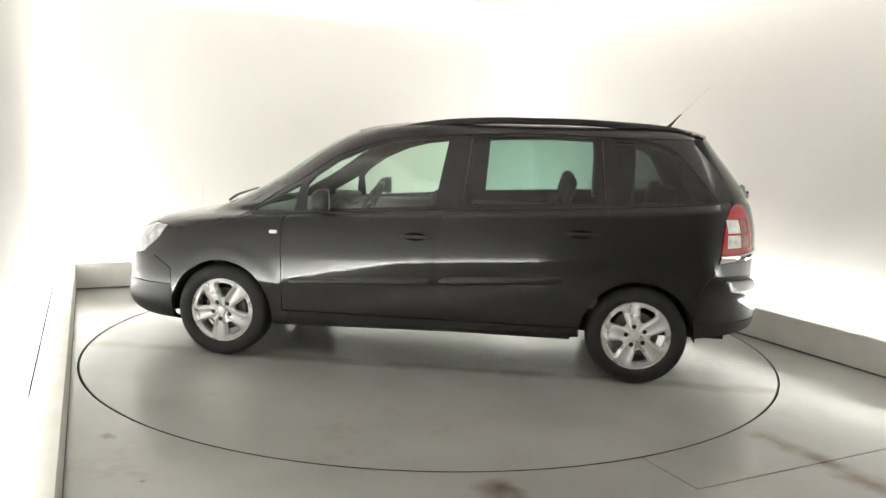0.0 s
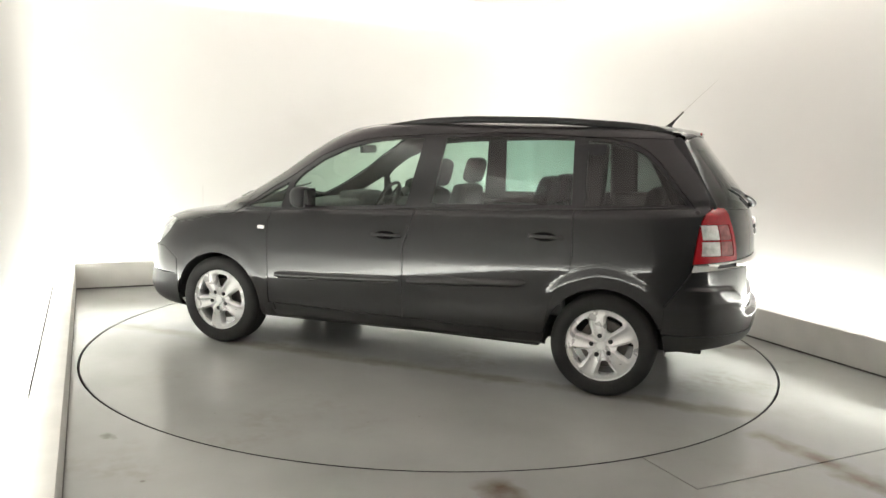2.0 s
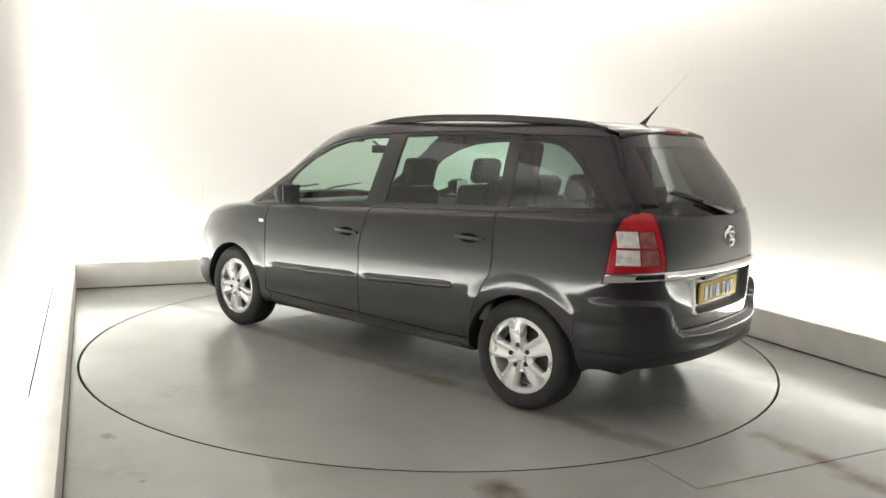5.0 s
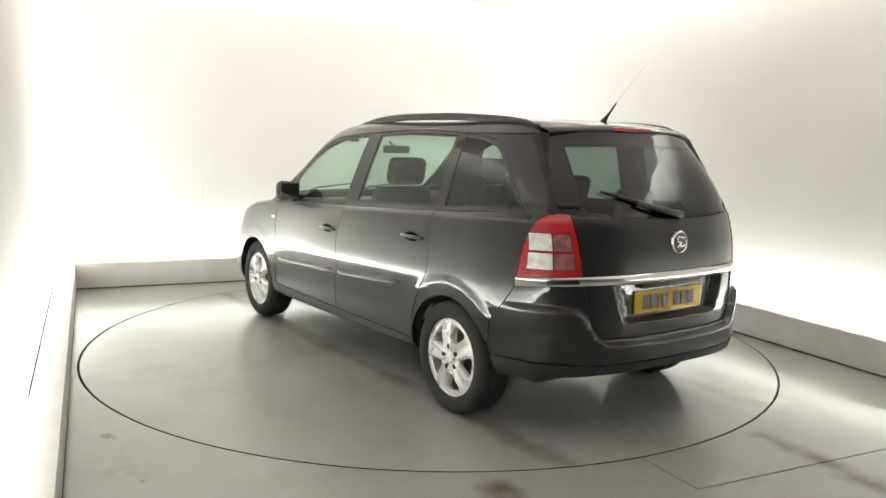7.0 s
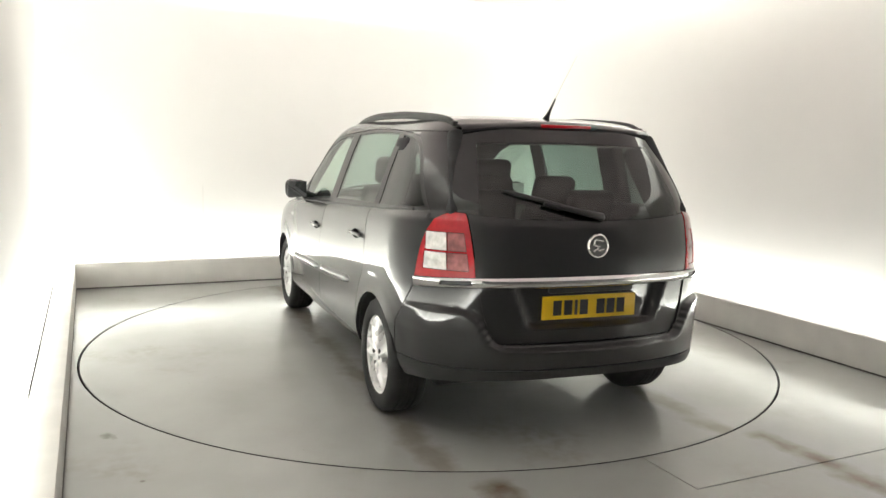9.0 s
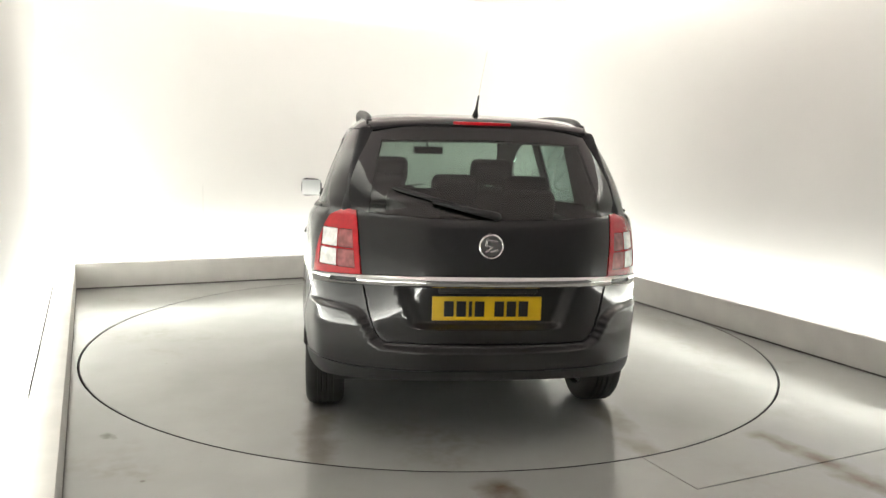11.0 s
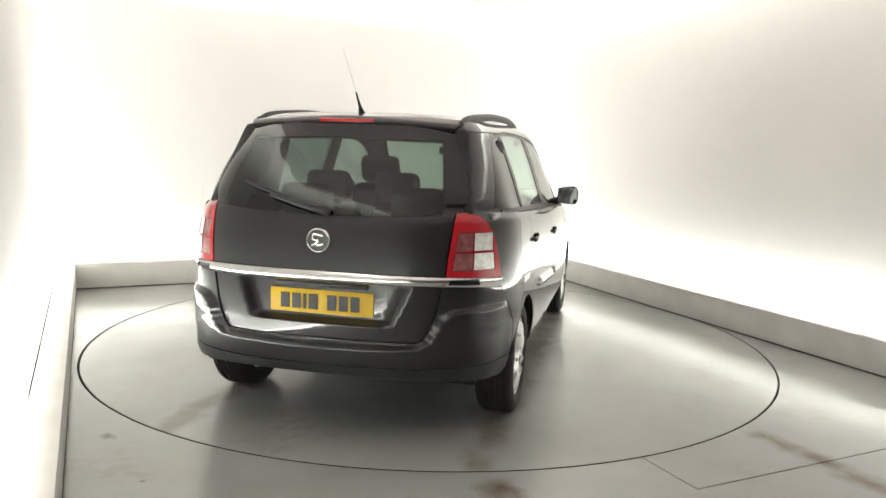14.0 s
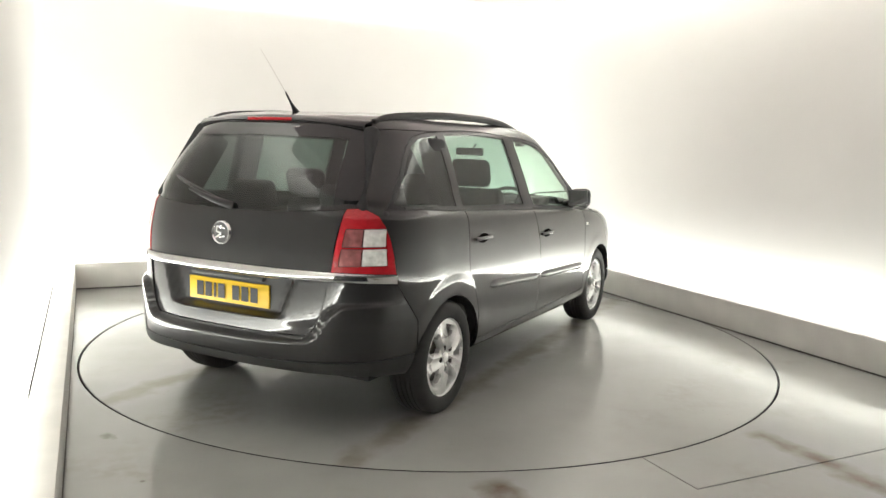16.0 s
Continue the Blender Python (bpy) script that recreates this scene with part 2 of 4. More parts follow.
def slab(outline, z0=-0.04):
    bm = bmesh.new()
    vs = [bm.verts.new((x, y, 0)) for x, y in outline]
    f = bm.faces.new(vs)
    if f.normal.z < 0 or f.calc_area() < 0:
        f.normal_flip()
    bm.normal_update()
    ext = bmesh.ops.extrude_face_region(bm, geom=[f])
    for v in [g for g in ext["geom"] if isinstance(g, bmesh.types.BMVert)]:
        v.co.z = z0
    bmesh.ops.triangulate(bm, faces=bm.faces[:], ngon_method="EAR_CLIP")
    bmesh.ops.recalc_face_normals(bm, faces=bm.faces)
    return bm


def arc(r, u, sign, n=96):
    """Half a circle round the turntable on one side of the line u, from its near end to its far end."""
    a0 = math.atan2(-math.sqrt(r * r - u * u), u)
    a1 = math.atan2(math.sqrt(r * r - u * u), u)
    if sign < 0:
        a1 -= 2 * math.pi
    return [(r * math.cos(a0 + (a1 - a0) * k / n), r * math.sin(a0 + (a1 - a0) * k / n)) for k in range(n + 1)]


def build_floor():
    base = bmesh.new()
    box(base, U0 - 0.5, U1 + 0.5, V0 - 0.2, V1 + 0.5, -0.25, -0.05)
    floor = structure("floor", base, PIT, "dark bed under the painted studio floor", "floor")
    ju, jv, g = 0.003, -2.802, 0.004
    hole = RD + 0.006
    right = [(ju + g, jv + g), (U1, jv + g), (U1, V1), (ju + g, V1)] + arc(hole, ju + g, 1)[::-1]
    left = [(ju - g, jv - g)] + arc(hole, ju - g, -1) + [(ju - g, V1), (U0, V1), (U0 + SLANT * (V0 - V1), V0), (U1, V0), (U1, jv - g)]
    for outline in (right, left):
        part("floor_slab", slab(outline), FLOOR, floor, "worn grey painted floor with brown tyre dirt", False)
    return floor


def build_kerb(name, u0, u1, v0, v1, cap_u, cap_v):
    """A low kerb with its face board and a cap that stops short of the wall, leaving the light cove open."""
    bm = bmesh.new()
    box(bm, u0, u1, v0, v1, 0.0, KERB, 0.004, 2)
    if cap_u < 0:
        slanted(bm)
    kerb = structure(name, bm, KERB_PAINT, "low painted kerb in front of the lit wall cove", "kerb", True)
    # a thin dark strip draws the gap shadow where kerb meets floor
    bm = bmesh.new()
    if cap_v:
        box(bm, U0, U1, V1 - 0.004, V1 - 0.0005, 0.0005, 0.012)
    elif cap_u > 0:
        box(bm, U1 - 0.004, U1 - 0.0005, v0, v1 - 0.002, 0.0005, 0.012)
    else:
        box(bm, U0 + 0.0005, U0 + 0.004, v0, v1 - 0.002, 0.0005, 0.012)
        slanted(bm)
    part("foot_shade", bm, FOOT_SHADE, kerb, "dark dirty seal along the kerb's foot", False)
    return kerb


def wall_sheet(name, outline, label, mat=None):
    """A wall swept along a plan outline of points, each with the way out of the room, and given thickness outwards."""
    bm = bmesh.new()
    rows = []
    for z, out in ((-0.2, 0.0), (TOP, 0.0), (TOP, 0.08), (-0.2, 0.08)):
        rows.append([bm.verts.new((x + nx * out, y + ny * out, z)) for x, y, nx, ny in outline])
    for a, c in zip(rows, rows[1:] + rows[:1]):
        for k in range(len(outline) - 1):
            bm.faces.new((a[k], a[k + 1], c[k + 1], c[k]))
    for k in (0, -1):
        bm.faces.new([r[k] for r in rows])
    bmesh.ops.recalc_face_normals(bm, faces=bm.faces)
    return structure(name, bm, mat or WALL, label, "wall", True)


def build_studio():
    build_floor()
    wl, wr, wb = U0 - GAP, U1 + GAP, V1 + GAP
    r = 0.10

    def bend(cx, cy, a0, a1, n=8):
        turns = [radians(a0 + (a1 - a0) * k / n) for k in range(n + 1)]
        return [(cx + r * math.cos(a), cy + r * math.sin(a), math.cos(a), math.sin(a)) for a in turns]
    wall_sheet("wall_west", [(wl + SLANT * (V0 - wb), V0, -1, 0), (wl, wb - r, -1, 0)], "smooth off-white studio wall lit from coves")
    wall_sheet("wall_north", bend(wl + r, wb - r, 180, 90) + bend(wr - r, wb - r, 90, 0), "smooth off-white studio wall lit from coves")
    wall_sheet("wall_east", [(wr, wb - r, 1, 0), (wr, V0, 1, 0)], "smooth off-white studio wall lit from coves")
    bm = bmesh.new()
    box(bm, wl - 0.3, wr + 0.1, V0 - 0.12, V0 - 0.005, -0.2, TOP)
    structure("wall_south", bm, FRONT_WALL, "plain dark wall facing the turntable", "wall")
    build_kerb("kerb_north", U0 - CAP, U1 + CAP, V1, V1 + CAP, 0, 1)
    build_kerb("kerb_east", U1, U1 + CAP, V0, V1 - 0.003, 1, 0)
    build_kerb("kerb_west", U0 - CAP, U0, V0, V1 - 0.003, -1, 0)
    # opal covers over the lower light strips, a hair clear of the cap
    for name, u0, u1, v0, v1 in (("north", U0 - GAP + 0.01, U1 + GAP - 0.01, V1 + CAP + 0.010, V1 + GAP - 0.002), ("east", U1 + CAP + 0.010, U1 + GAP - 0.002, V0, V1 + CAP),
                                 ("west", U0 - GAP + 0.002, U0 - CAP - 0.010, V0, V1 + CAP)):
        bm = bmesh.new()
        box(bm, u0, u1, v0, v1, 0.18, 0.217)
        if name == "west":
            slanted(bm)
        structure("trim_" + name, bm, OPAL, "glowing opal light cover behind the kerb", "light cover")
    bm = bmesh.new()
    box(bm, U0 - CAP - 0.0070, U0 - CAP + 0.0005, -1.25, 1.65, 0.19, KERB + 0.001)
    slanted(bm)
    structure("trim_seal", bm, PIT, "thin dark seal along the kerb cap", "seal")
    bm = bmesh.new()
    box(bm, SEAM - 0.0015, SEAM + 0.0015, wb - 0.0006, wb + 0.01, 0.2, 0.95)
    structure("trim_seam", bm, KERB_PAINT, "faint upright joint in the wall", "joint")
    bm = bmesh.new()
    box(bm, U0 - 0.02, U1 + 0.06, V0, V1 + 0.02, CEIL, CEIL + 0.06)
    structure("ceiling", bm, CEILING, "flat pinkish-white suspended ceiling with open edges", "ceiling")
    bm = bmesh.new()
    box(bm, wl - 0.3, wr + 0.1, V0 - 0.12, wb + 0.1, TOP + 0.002, TOP + 0.1)
    structure("roof_slab", bm, WALL, "plain white slab over the suspended ceiling", "ceiling")


def build_turntable():
    bm = bmesh.new()
    prof = [(0.0001, 0.0), (0.8, 0.0), (1.7, 0.0), (RD - 0.010, 0.0), (RD - 0.006, -0.004), (RD - 0.006, -0.04), (0.0001, -0.04)]
    lathe(bm, prof, 160, Matrix.Rotation(radians(90), 4, "X"))
    bmesh.ops.remove_doubles(bm, verts=bm.verts, dist=0.0005)
    bmesh.ops.recalc_face_normals(bm, faces=bm.faces)
    ob = link("turntable", bm, DISC, True, 20)
    bm = bmesh.new()
    lathe(bm, [(RD - 0.0055, -0.03), (RD - 0.0055, 0.0002), (RD - 0.0015, 0.0002), (RD - 0.0015, -0.03)], 160, Matrix.Rotation(radians(90), 4, "X"))
    bmesh.ops.recalc_face_normals(bm, faces=bm.faces)
    part("edge_ring", bm, PIT, ob, "thin dark steel edge")
    return tagged(ob, "large round grey painted turntable with tyre dirt", "turntable")


build_studio()
TURNTABLE = build_turntable()

# ---------------------------------------------------------------- the car
# Car space: x forward from the rear axle, y to its left, z up from the ground.
OFFSET = (-1.413, 0.0)      # rear axle seen from the turntable's centre
CAR = tagged(new("car"), "dark grey metallic people carrier with silver wheels", "car")
WHEELBASE, AXLE_Z = 2.703, 0.309


def pchip(xs, ys, q):
    """Monotone cubic interpolation."""
    xs, ys, q = np.asarray(xs, float), np.asarray(ys, float), np.asarray(q, float)
    h, d = np.diff(xs), np.diff(ys) / np.diff(xs)
    s = np.zeros(len(xs))
    for i in range(1, len(xs) - 1):
        if d[i - 1] * d[i] > 0:
            w1, w2 = 2 * h[i] + h[i - 1], h[i] + 2 * h[i - 1]
            s[i] = (w1 + w2) / (w1 / d[i - 1] + w2 / d[i])
    s[0], s[-1] = d[0], d[-1]
    i = np.clip(np.searchsorted(xs, q) - 1, 0, len(h) - 1)
    t = (q - xs[i]) / h[i]
    return ((1 + 2 * t) * (1 - t) ** 2 * ys[i] + t * (1 - t) ** 2 * h[i] * s[i] + t * t * (3 - 2 * t) * ys[i + 1] + t * t * (t - 1) * h[i] * s[i + 1])


# Height key, then: z at the axle, slope of z with x, rear end, rear corner length and power, half width, front end, corner length, power.
LEVELS = [
    (0.00, 0.270, -0.020, -0.670, 0.62, 3.00, 0.800, 3.425, 0.75, 3.00),
    (0.05, 0.300, -0.020, -0.735, 0.66, 3.00, 0.850, 3.525, 0.78, 3.00),
    (0.12, 0.370, -0.025, -0.785, 0.68, 2.85, 0.880, 3.585, 0.80, 3.00),
    (0.20, 0.470, -0.030, -0.802, 0.70, 2.75, 0.893, 3.610, 0.80, 3.00),
    (0.26, 0.540, -0.030, -0.803, 0.70, 2.75, 0.896, 3.605, 0.80, 2.90),
    (0.30, 0.590, -0.030, -0.803, 0.68, 2.75, 0.897, 3.600, 0.80, 2.90),
    (0.42, 0.740, -0.030, -0.800, 0.68, 2.75, 0.897, 3.575, 0.85, 3.00),
    (0.54, 0.890, -0.030, -0.795, 0.68, 2.75, 0.890, 3.505, 0.96, 3.20),
    (0.66, 1.040, -0.045, -0.765, 0.68, 2.75, 0.874, 3.315, 1.06, 3.30),
    (0.69, 1.077, -0.050, -0.750, 0.67, 2.80, 0.864, 3.165, 1.00, 3.20),
    (0.72, 1.110, -0.055, -0.735, 0.66, 2.75, 0.838, 2.992, 0.95, 3.10),
    (0.76, 1.160, -0.055, -0.705, 0.64, 3.00, 0.815, 2.832, 0.82, 3.50),
    (0.86, 1.300, -0.045, -0.605, 0.58, 3.30, 0.765, 2.492, 0.74, 3.60),
    (0.96, 1.440, -0.020, -0.505, 0.54, 3.50, 0.705, 2.182, 0.67, 3.60),
    (1.01, 1.515, -0.005, -0.455, 0.50, 3.50, 0.665, 1.990, 0.62, 3.40),
    (1.04, 1.550, 0.000, -0.430, 0.46, 3.40, 0.630, 1.870, 0.60, 3.20),
    (1.07, 1.582, 0.000, -0.370, 0.42, 3.00, 0.580, 1.710, 0.60, 2.80),
    (1.10, 1.604, 0.000, -0.230, 0.40, 2.80, 0.490, 1.520, 0.60, 2.50),
    (1.13, 1.618, 0.000, 0.050, 0.36, 2.50, 0.340, 1.290, 0.52, 2.20),
    (1.15, 1.624, 0.000, 0.300, 0.25, 2.20, 0.120, 1.040, 0.30, 2.10),
]


def resample(pts, n):
    seg = np.r_[0, np.cumsum(np.linalg.norm(np.diff(pts, axis=0), axis=1))]
    q = np.linspace(0, seg[-1], n)
    return np.stack([np.interp(q, seg, pts[:, k]) for k in range(2)], 1)


def outline(xr, lr, nr, yw, xf, lf, nf, ncorner=26, nside=84, nrear=60):
    th = np.linspace(0, math.pi / 2, 400)
    rear = np.stack([xr + lr * (1 - np.cos(th) ** (2 / nr)), yw * np.sin(th) ** (2 / nr)], 1)
    front = np.stack([xf - lf * (1 - np.sin(th) ** (2 / nf)), yw * np.cos(th) ** (2 / nf)], 1)
    side = np.stack([np.linspace(xr + lr, xf - lf, 50), np.full(50, yw)], 1)
    pts = np.concatenate([resample(rear, nrear)[:-1], resample(side, nside)[:-1], resample(front, ncorner)])
    taper = np.where(pts[:, 0] < 1.2, 0.030, 0.022)
    pts[:, 1] *= 1 - taper * ((pts[:, 0] - 1.2) / 2.0) ** 2
    return pts


def step(a, b, v):
    """A soft step from 0 at a to 1 at b."""
    t = min(1.0, max(0.0, (v - a) / (b - a)))
    return t * t * (3 - 2 * t)


def rear_relief(x, y, z):
    """How far the rear skin stands out: the bumper's shoulder round the tailgate, and the pocket for the plate."""
    crease = float(np.interp(y, [0.0, 0.48, 0.52, 0.55, 0.58, 0.625, 0.69, 0.90], [0.515, 0.520, 0.545, 0.588, 0.645, 0.684, 0.694, 0.694]))
    out = 0.042 * step(0.006, -0.020, z - crease) * step(-0.40, -0.56, x)
    wide = 0.352 + 0.40 * (z - 0.61)
    out -= 0.050 * step(0.598, 0.628, z) * step(0.806, 0.792, z) * step(wide, wide - 0.035, y)
    return out


def shell():
    """The left half of the whole body skin, from the sills to the roof's middle."""
    keys = np.array(LEVELS)
    q = np.unique(np.r_[np.linspace(0, 1.0, 88), np.linspace(1.0, 1.15, 22), np.linspace(0.20, 0.50, 62)])
    vals = np.stack([pchip(keys[:, 0], keys[:, k], q) for k in range(1, 10)], 1)
    bm = bmesh.new()
    rows = []
    for z0, kz, xr, lr, nr, yw, xf, lf, nf in vals:
        pts = outline(xr, lr, nr, yw, xf, lf, nf)
        row = []
        way = np.gradient(pts, axis=0)
        way /= np.linalg.norm(way, axis=1)[:, None]
        for (x, y), (tx, ty) in zip(pts, way):
            z = z0 + kz * x
            if x < -0.38 and z < 0.82:
                rise = rear_relief(x, y, z)
                x, y = x - ty * rise, y + 0.3 * tx * rise * (y > 1e-6)
            if y > 0.5 and z < 0.9:
                # the arches swell a little round the wheels
                d = min(math.hypot(x, z - 0.30), math.hypot(x - WHEELBASE, z - 0.30))
                t = min(1.0, max(0.0, (0.475 - d) / 0.055))
                y += 0.0032 * t * t * (3 - 2 * t) * min(1.0, max(0.0, (z - 0.36) / 0.16))
            row.append(bm.verts.new((x, max(y, 0.0), z)))
        rows.append(row)
    for a, b in zip(rows, rows[1:]):
        for k in range(len(a) - 1):
            bm.faces.new((a[k + 1], a[k], b[k], b[k + 1]))
    # the roof's crown closes along the middle
    last = rows[-1]
    mid = [bm.verts.new((v.co.x, 0, v.co.z + 0.002)) for v in last[1:-1]]
    chain = [last[0]] + mid + [last[-1]]
    for k in range(len(last) - 1):
        quad = [last[k + 1], last[k], chain[k], chain[k + 1]]
        quad = list(dict.fromkeys(quad))
        if len(quad) > 2:
            bm.faces.new(quad)
    bmesh.ops.recalc_face_normals(bm, faces=bm.faces)
    bm.normal_update()
    probe = max(bm.faces, key=lambda f: f.calc_center_median().y)
    if probe.normal.y < 0:
        bmesh.ops.reverse_faces(bm, faces=bm.faces)
    return bm


def cut(bm, pts, axes, allow, closed=True):
    """Cuts the skin along the sides of a polygon seen along the third axis."""
    a, b = axes
    third = 3 - a - b
    n = len(pts)
    for k in range(n if closed else n - 1):
        p, q = pts[k], pts[(k + 1) % n]
        co, d = Vector((0, 0, 0)), Vector((0, 0, 0))
        co[a], co[b] = p
        d[a], d[b] = q[0] - p[0], q[1] - p[1]
        w = Vector((0, 0, 0))
        w[third] = 1
        no = d.cross(w)
        if no.length < 1e-9:
            continue
        lo, hi = (min(p[0], q[0]), min(p[1], q[1])), (max(p[0], q[0]), max(p[1], q[1]))
        e = 0.004
        faces = [f for f in bm.faces if allow(f.calc_center_median())
                 and max(v.co[a] for v in f.verts) > lo[0] - e and min(v.co[a] for v in f.verts) < hi[0] + e
                 and max(v.co[b] for v in f.verts) > lo[1] - e and min(v.co[b] for v in f.verts) < hi[1] + e]
        geom = list({v for f in faces for v in f.verts}) + list({x for f in faces for x in f.edges}) + faces
        if geom:
            bmesh.ops.bisect_plane(bm, geom=geom, dist=0.0004, plane_co=co, plane_no=no.normalized())


def inside(pt, poly):
    x, y = pt
    hit = False
    for (x0, y0), (x1, y1) in zip(poly, poly[1:] + poly[:1]):
        if (y0 > y) != (y1 > y) and x < (x1 - x0) * (y - y0) / (y1 - y0) + x0:
            hit = not hit
    return hit


def circle(cx, cz, r, n=40):
    return [(cx + r * math.cos(2 * math.pi * k / n), cz + r * math.sin(2 * math.pi * k / n)) for k in range(n)]


SIDE, REAR = (0, 2), (1, 2)
ARCH_R = circle(0.0, 0.300, 0.350)
ARCH_F = circle(WHEELBASE, 0.300, 0.350)
GLASS_TRI = [(2.50, 0.985), (2.33, 1.085), (2.19, 1.165), (2.215, 0.995)]
GLASS_FRONT = [(2.135, 1.005), (1.29, 1.065), (1.225, 1.488), (1.40, 1.480), (1.58, 1.457), (1.76, 1.410), (1.95, 1.325), (2.09, 1.228), (2.14, 1.165)]
GLASS_REAR = [(1.115, 1.080), (1.075, 1.497), (0.80, 1.512), (0.50, 1.516), (0.26, 1.508), (0.225, 1.122)]
GLASS_QUARTER = [(0.145, 1.122), (0.170, 1.500), (0.04, 1.492), (-0.06, 1.474), (-0.15, 1.435), (-0.23, 1.370), (-0.42, 1.155)]
DLO = [(2.58, 0.945), (2.36, 1.098), (2.18, 1.205), (1.97, 1.350), (1.77, 1.433), (1.58, 1.478), (1.24, 1.508), (0.80, 1.530), (0.50, 1.533), (0.20, 1.520),
       (0.04, 1.510), (-0.08, 1.492), (-0.175, 1.450), (-0.255, 1.380), (-0.46, 1.137), (0.20, 1.098), (1.3, 1.042), (2.2, 0.980)]
DOOR_FRONT = [(2.275, 0.342), (2.285, 0.90), (2.26, 0.966), (2.2, 0.979), (1.205, 1.0468), (1.272, 0.80), (1.268, 0.342)]
DOOR_REAR = [(1.205, 1.0468), (0.205, 1.0977), (0.193, 0.83), (0.205, 0.74), (0.262, 0.655), (0.320, 0.52), (0.350, 0.342), (1.268, 0.342), (1.272, 0.80)]
BUMPER_SIDE = [(-0.475, 0.83), (-0.468, 0.775), (-0.43, 0.71), (-0.39, 0.652), (-0.340, 0.58), (-0.30, 0.10), (-1.2, 0.10), (-1.2, 0.83)]
VALANCE_FOOT = [(-0.20, 0.280), (-0.90, 0.372)]
CHROME_LOW, CHROME_HIGH = [(-2.0, 0.903), (-0.3, 0.7655)], [(-2.0, 0.948), (-0.3, 0.8105)]
FRIT = [(0.572, 1.08), (0.548, 1.25), (0.500, 1.47), (-0.2, 1.485), (-0.2, 1.62), (1.2, 1.62), (1.2, 1.08)]
INSERT = [(0.607, 0.808), (0.735, 0.802), (0.728, 0.822), (0.613, 0.829)]
LAMP_EDGE = [(-0.462, 0.70), (-0.476, 0.832), (-0.484, 0.92), (-0.492, 1.00), (-0.503, 1.06), (-0.520, 1.105), (-0.550, 1.134), (-0.60, 1.145), (-1.2, 1.16), (-1.2, 0.70)]
LAMP_INNER = [(0.575, 0.70), (0.592, 0.82), (0.620, 1.17), (1.2, 1.17), (1.2, 0.70)]
HATCH_GLASS_SIDE = [(-0.315, 1.540), (-0.40, 1.40), (-0.505, 1.25), (-0.572, 1.137), (-1.2, 1.02), (-1.2, 1.540)]
HATCH = [(-0.2, 0.531), (0.478, 0.531), (0.508, 0.550), (0.533, 0.590), (0.560, 0.670), (0.578, 0.761), (0.592, 0.82), (0.618, 1.16), (-0.2, 1.16)]
HATCH_LINE = [(-0.2, 1.112), (0.0, 1.112), (0.3, 1.117), (0.55, 1.130), (0.9, 1.160), (0.9, 1.7), (-0.2, 1.7)]
LENS = {"clear_window": [[(0.708, 0.962), (0.782, 0.962), (0.774, 1.045), (0.704, 1.045)], [(0.710, 0.872), (0.792, 0.872), (0.785, 0.952), (0.710, 0.952)]],
        "smoked_window": [[(0.632, 0.962), (0.705, 0.962), (0.701, 1.045), (0.637, 1.045)], [(0.624, 0.872), (0.707, 0.872), (0.707, 0.952), (0.630, 0.952)]]}
HEADLAMP = [(3.40, 0.640), (3.40, 0.80), (3.24, 0.862), (3.12, 0.858), (3.17, 0.77), (3.30, 0.665)]
BUMPER_FRONT = [(3.045, 0.10), (3.06, 0.58), (3.20, 0.655), (4.0, 0.655), (4.0, 0.10)]
SCREEN = [(-0.2, 1.035), (0.40, 1.025), (0.655, 1.000), (0.640, 1.15), (0.590, 1.40), (0.545, 1.505), (0.50, 1.528), (-0.2, 1.532)]


def above(c, line):
    """Whether a spot lies over a straight line seen from the side."""
    (x0, z0), (x1, z1) = line
    return c.z > z0 + (z1 - z0) * (c.x - x0) / (x1 - x0)


def on_rear(c):
    return c.x < -0.25


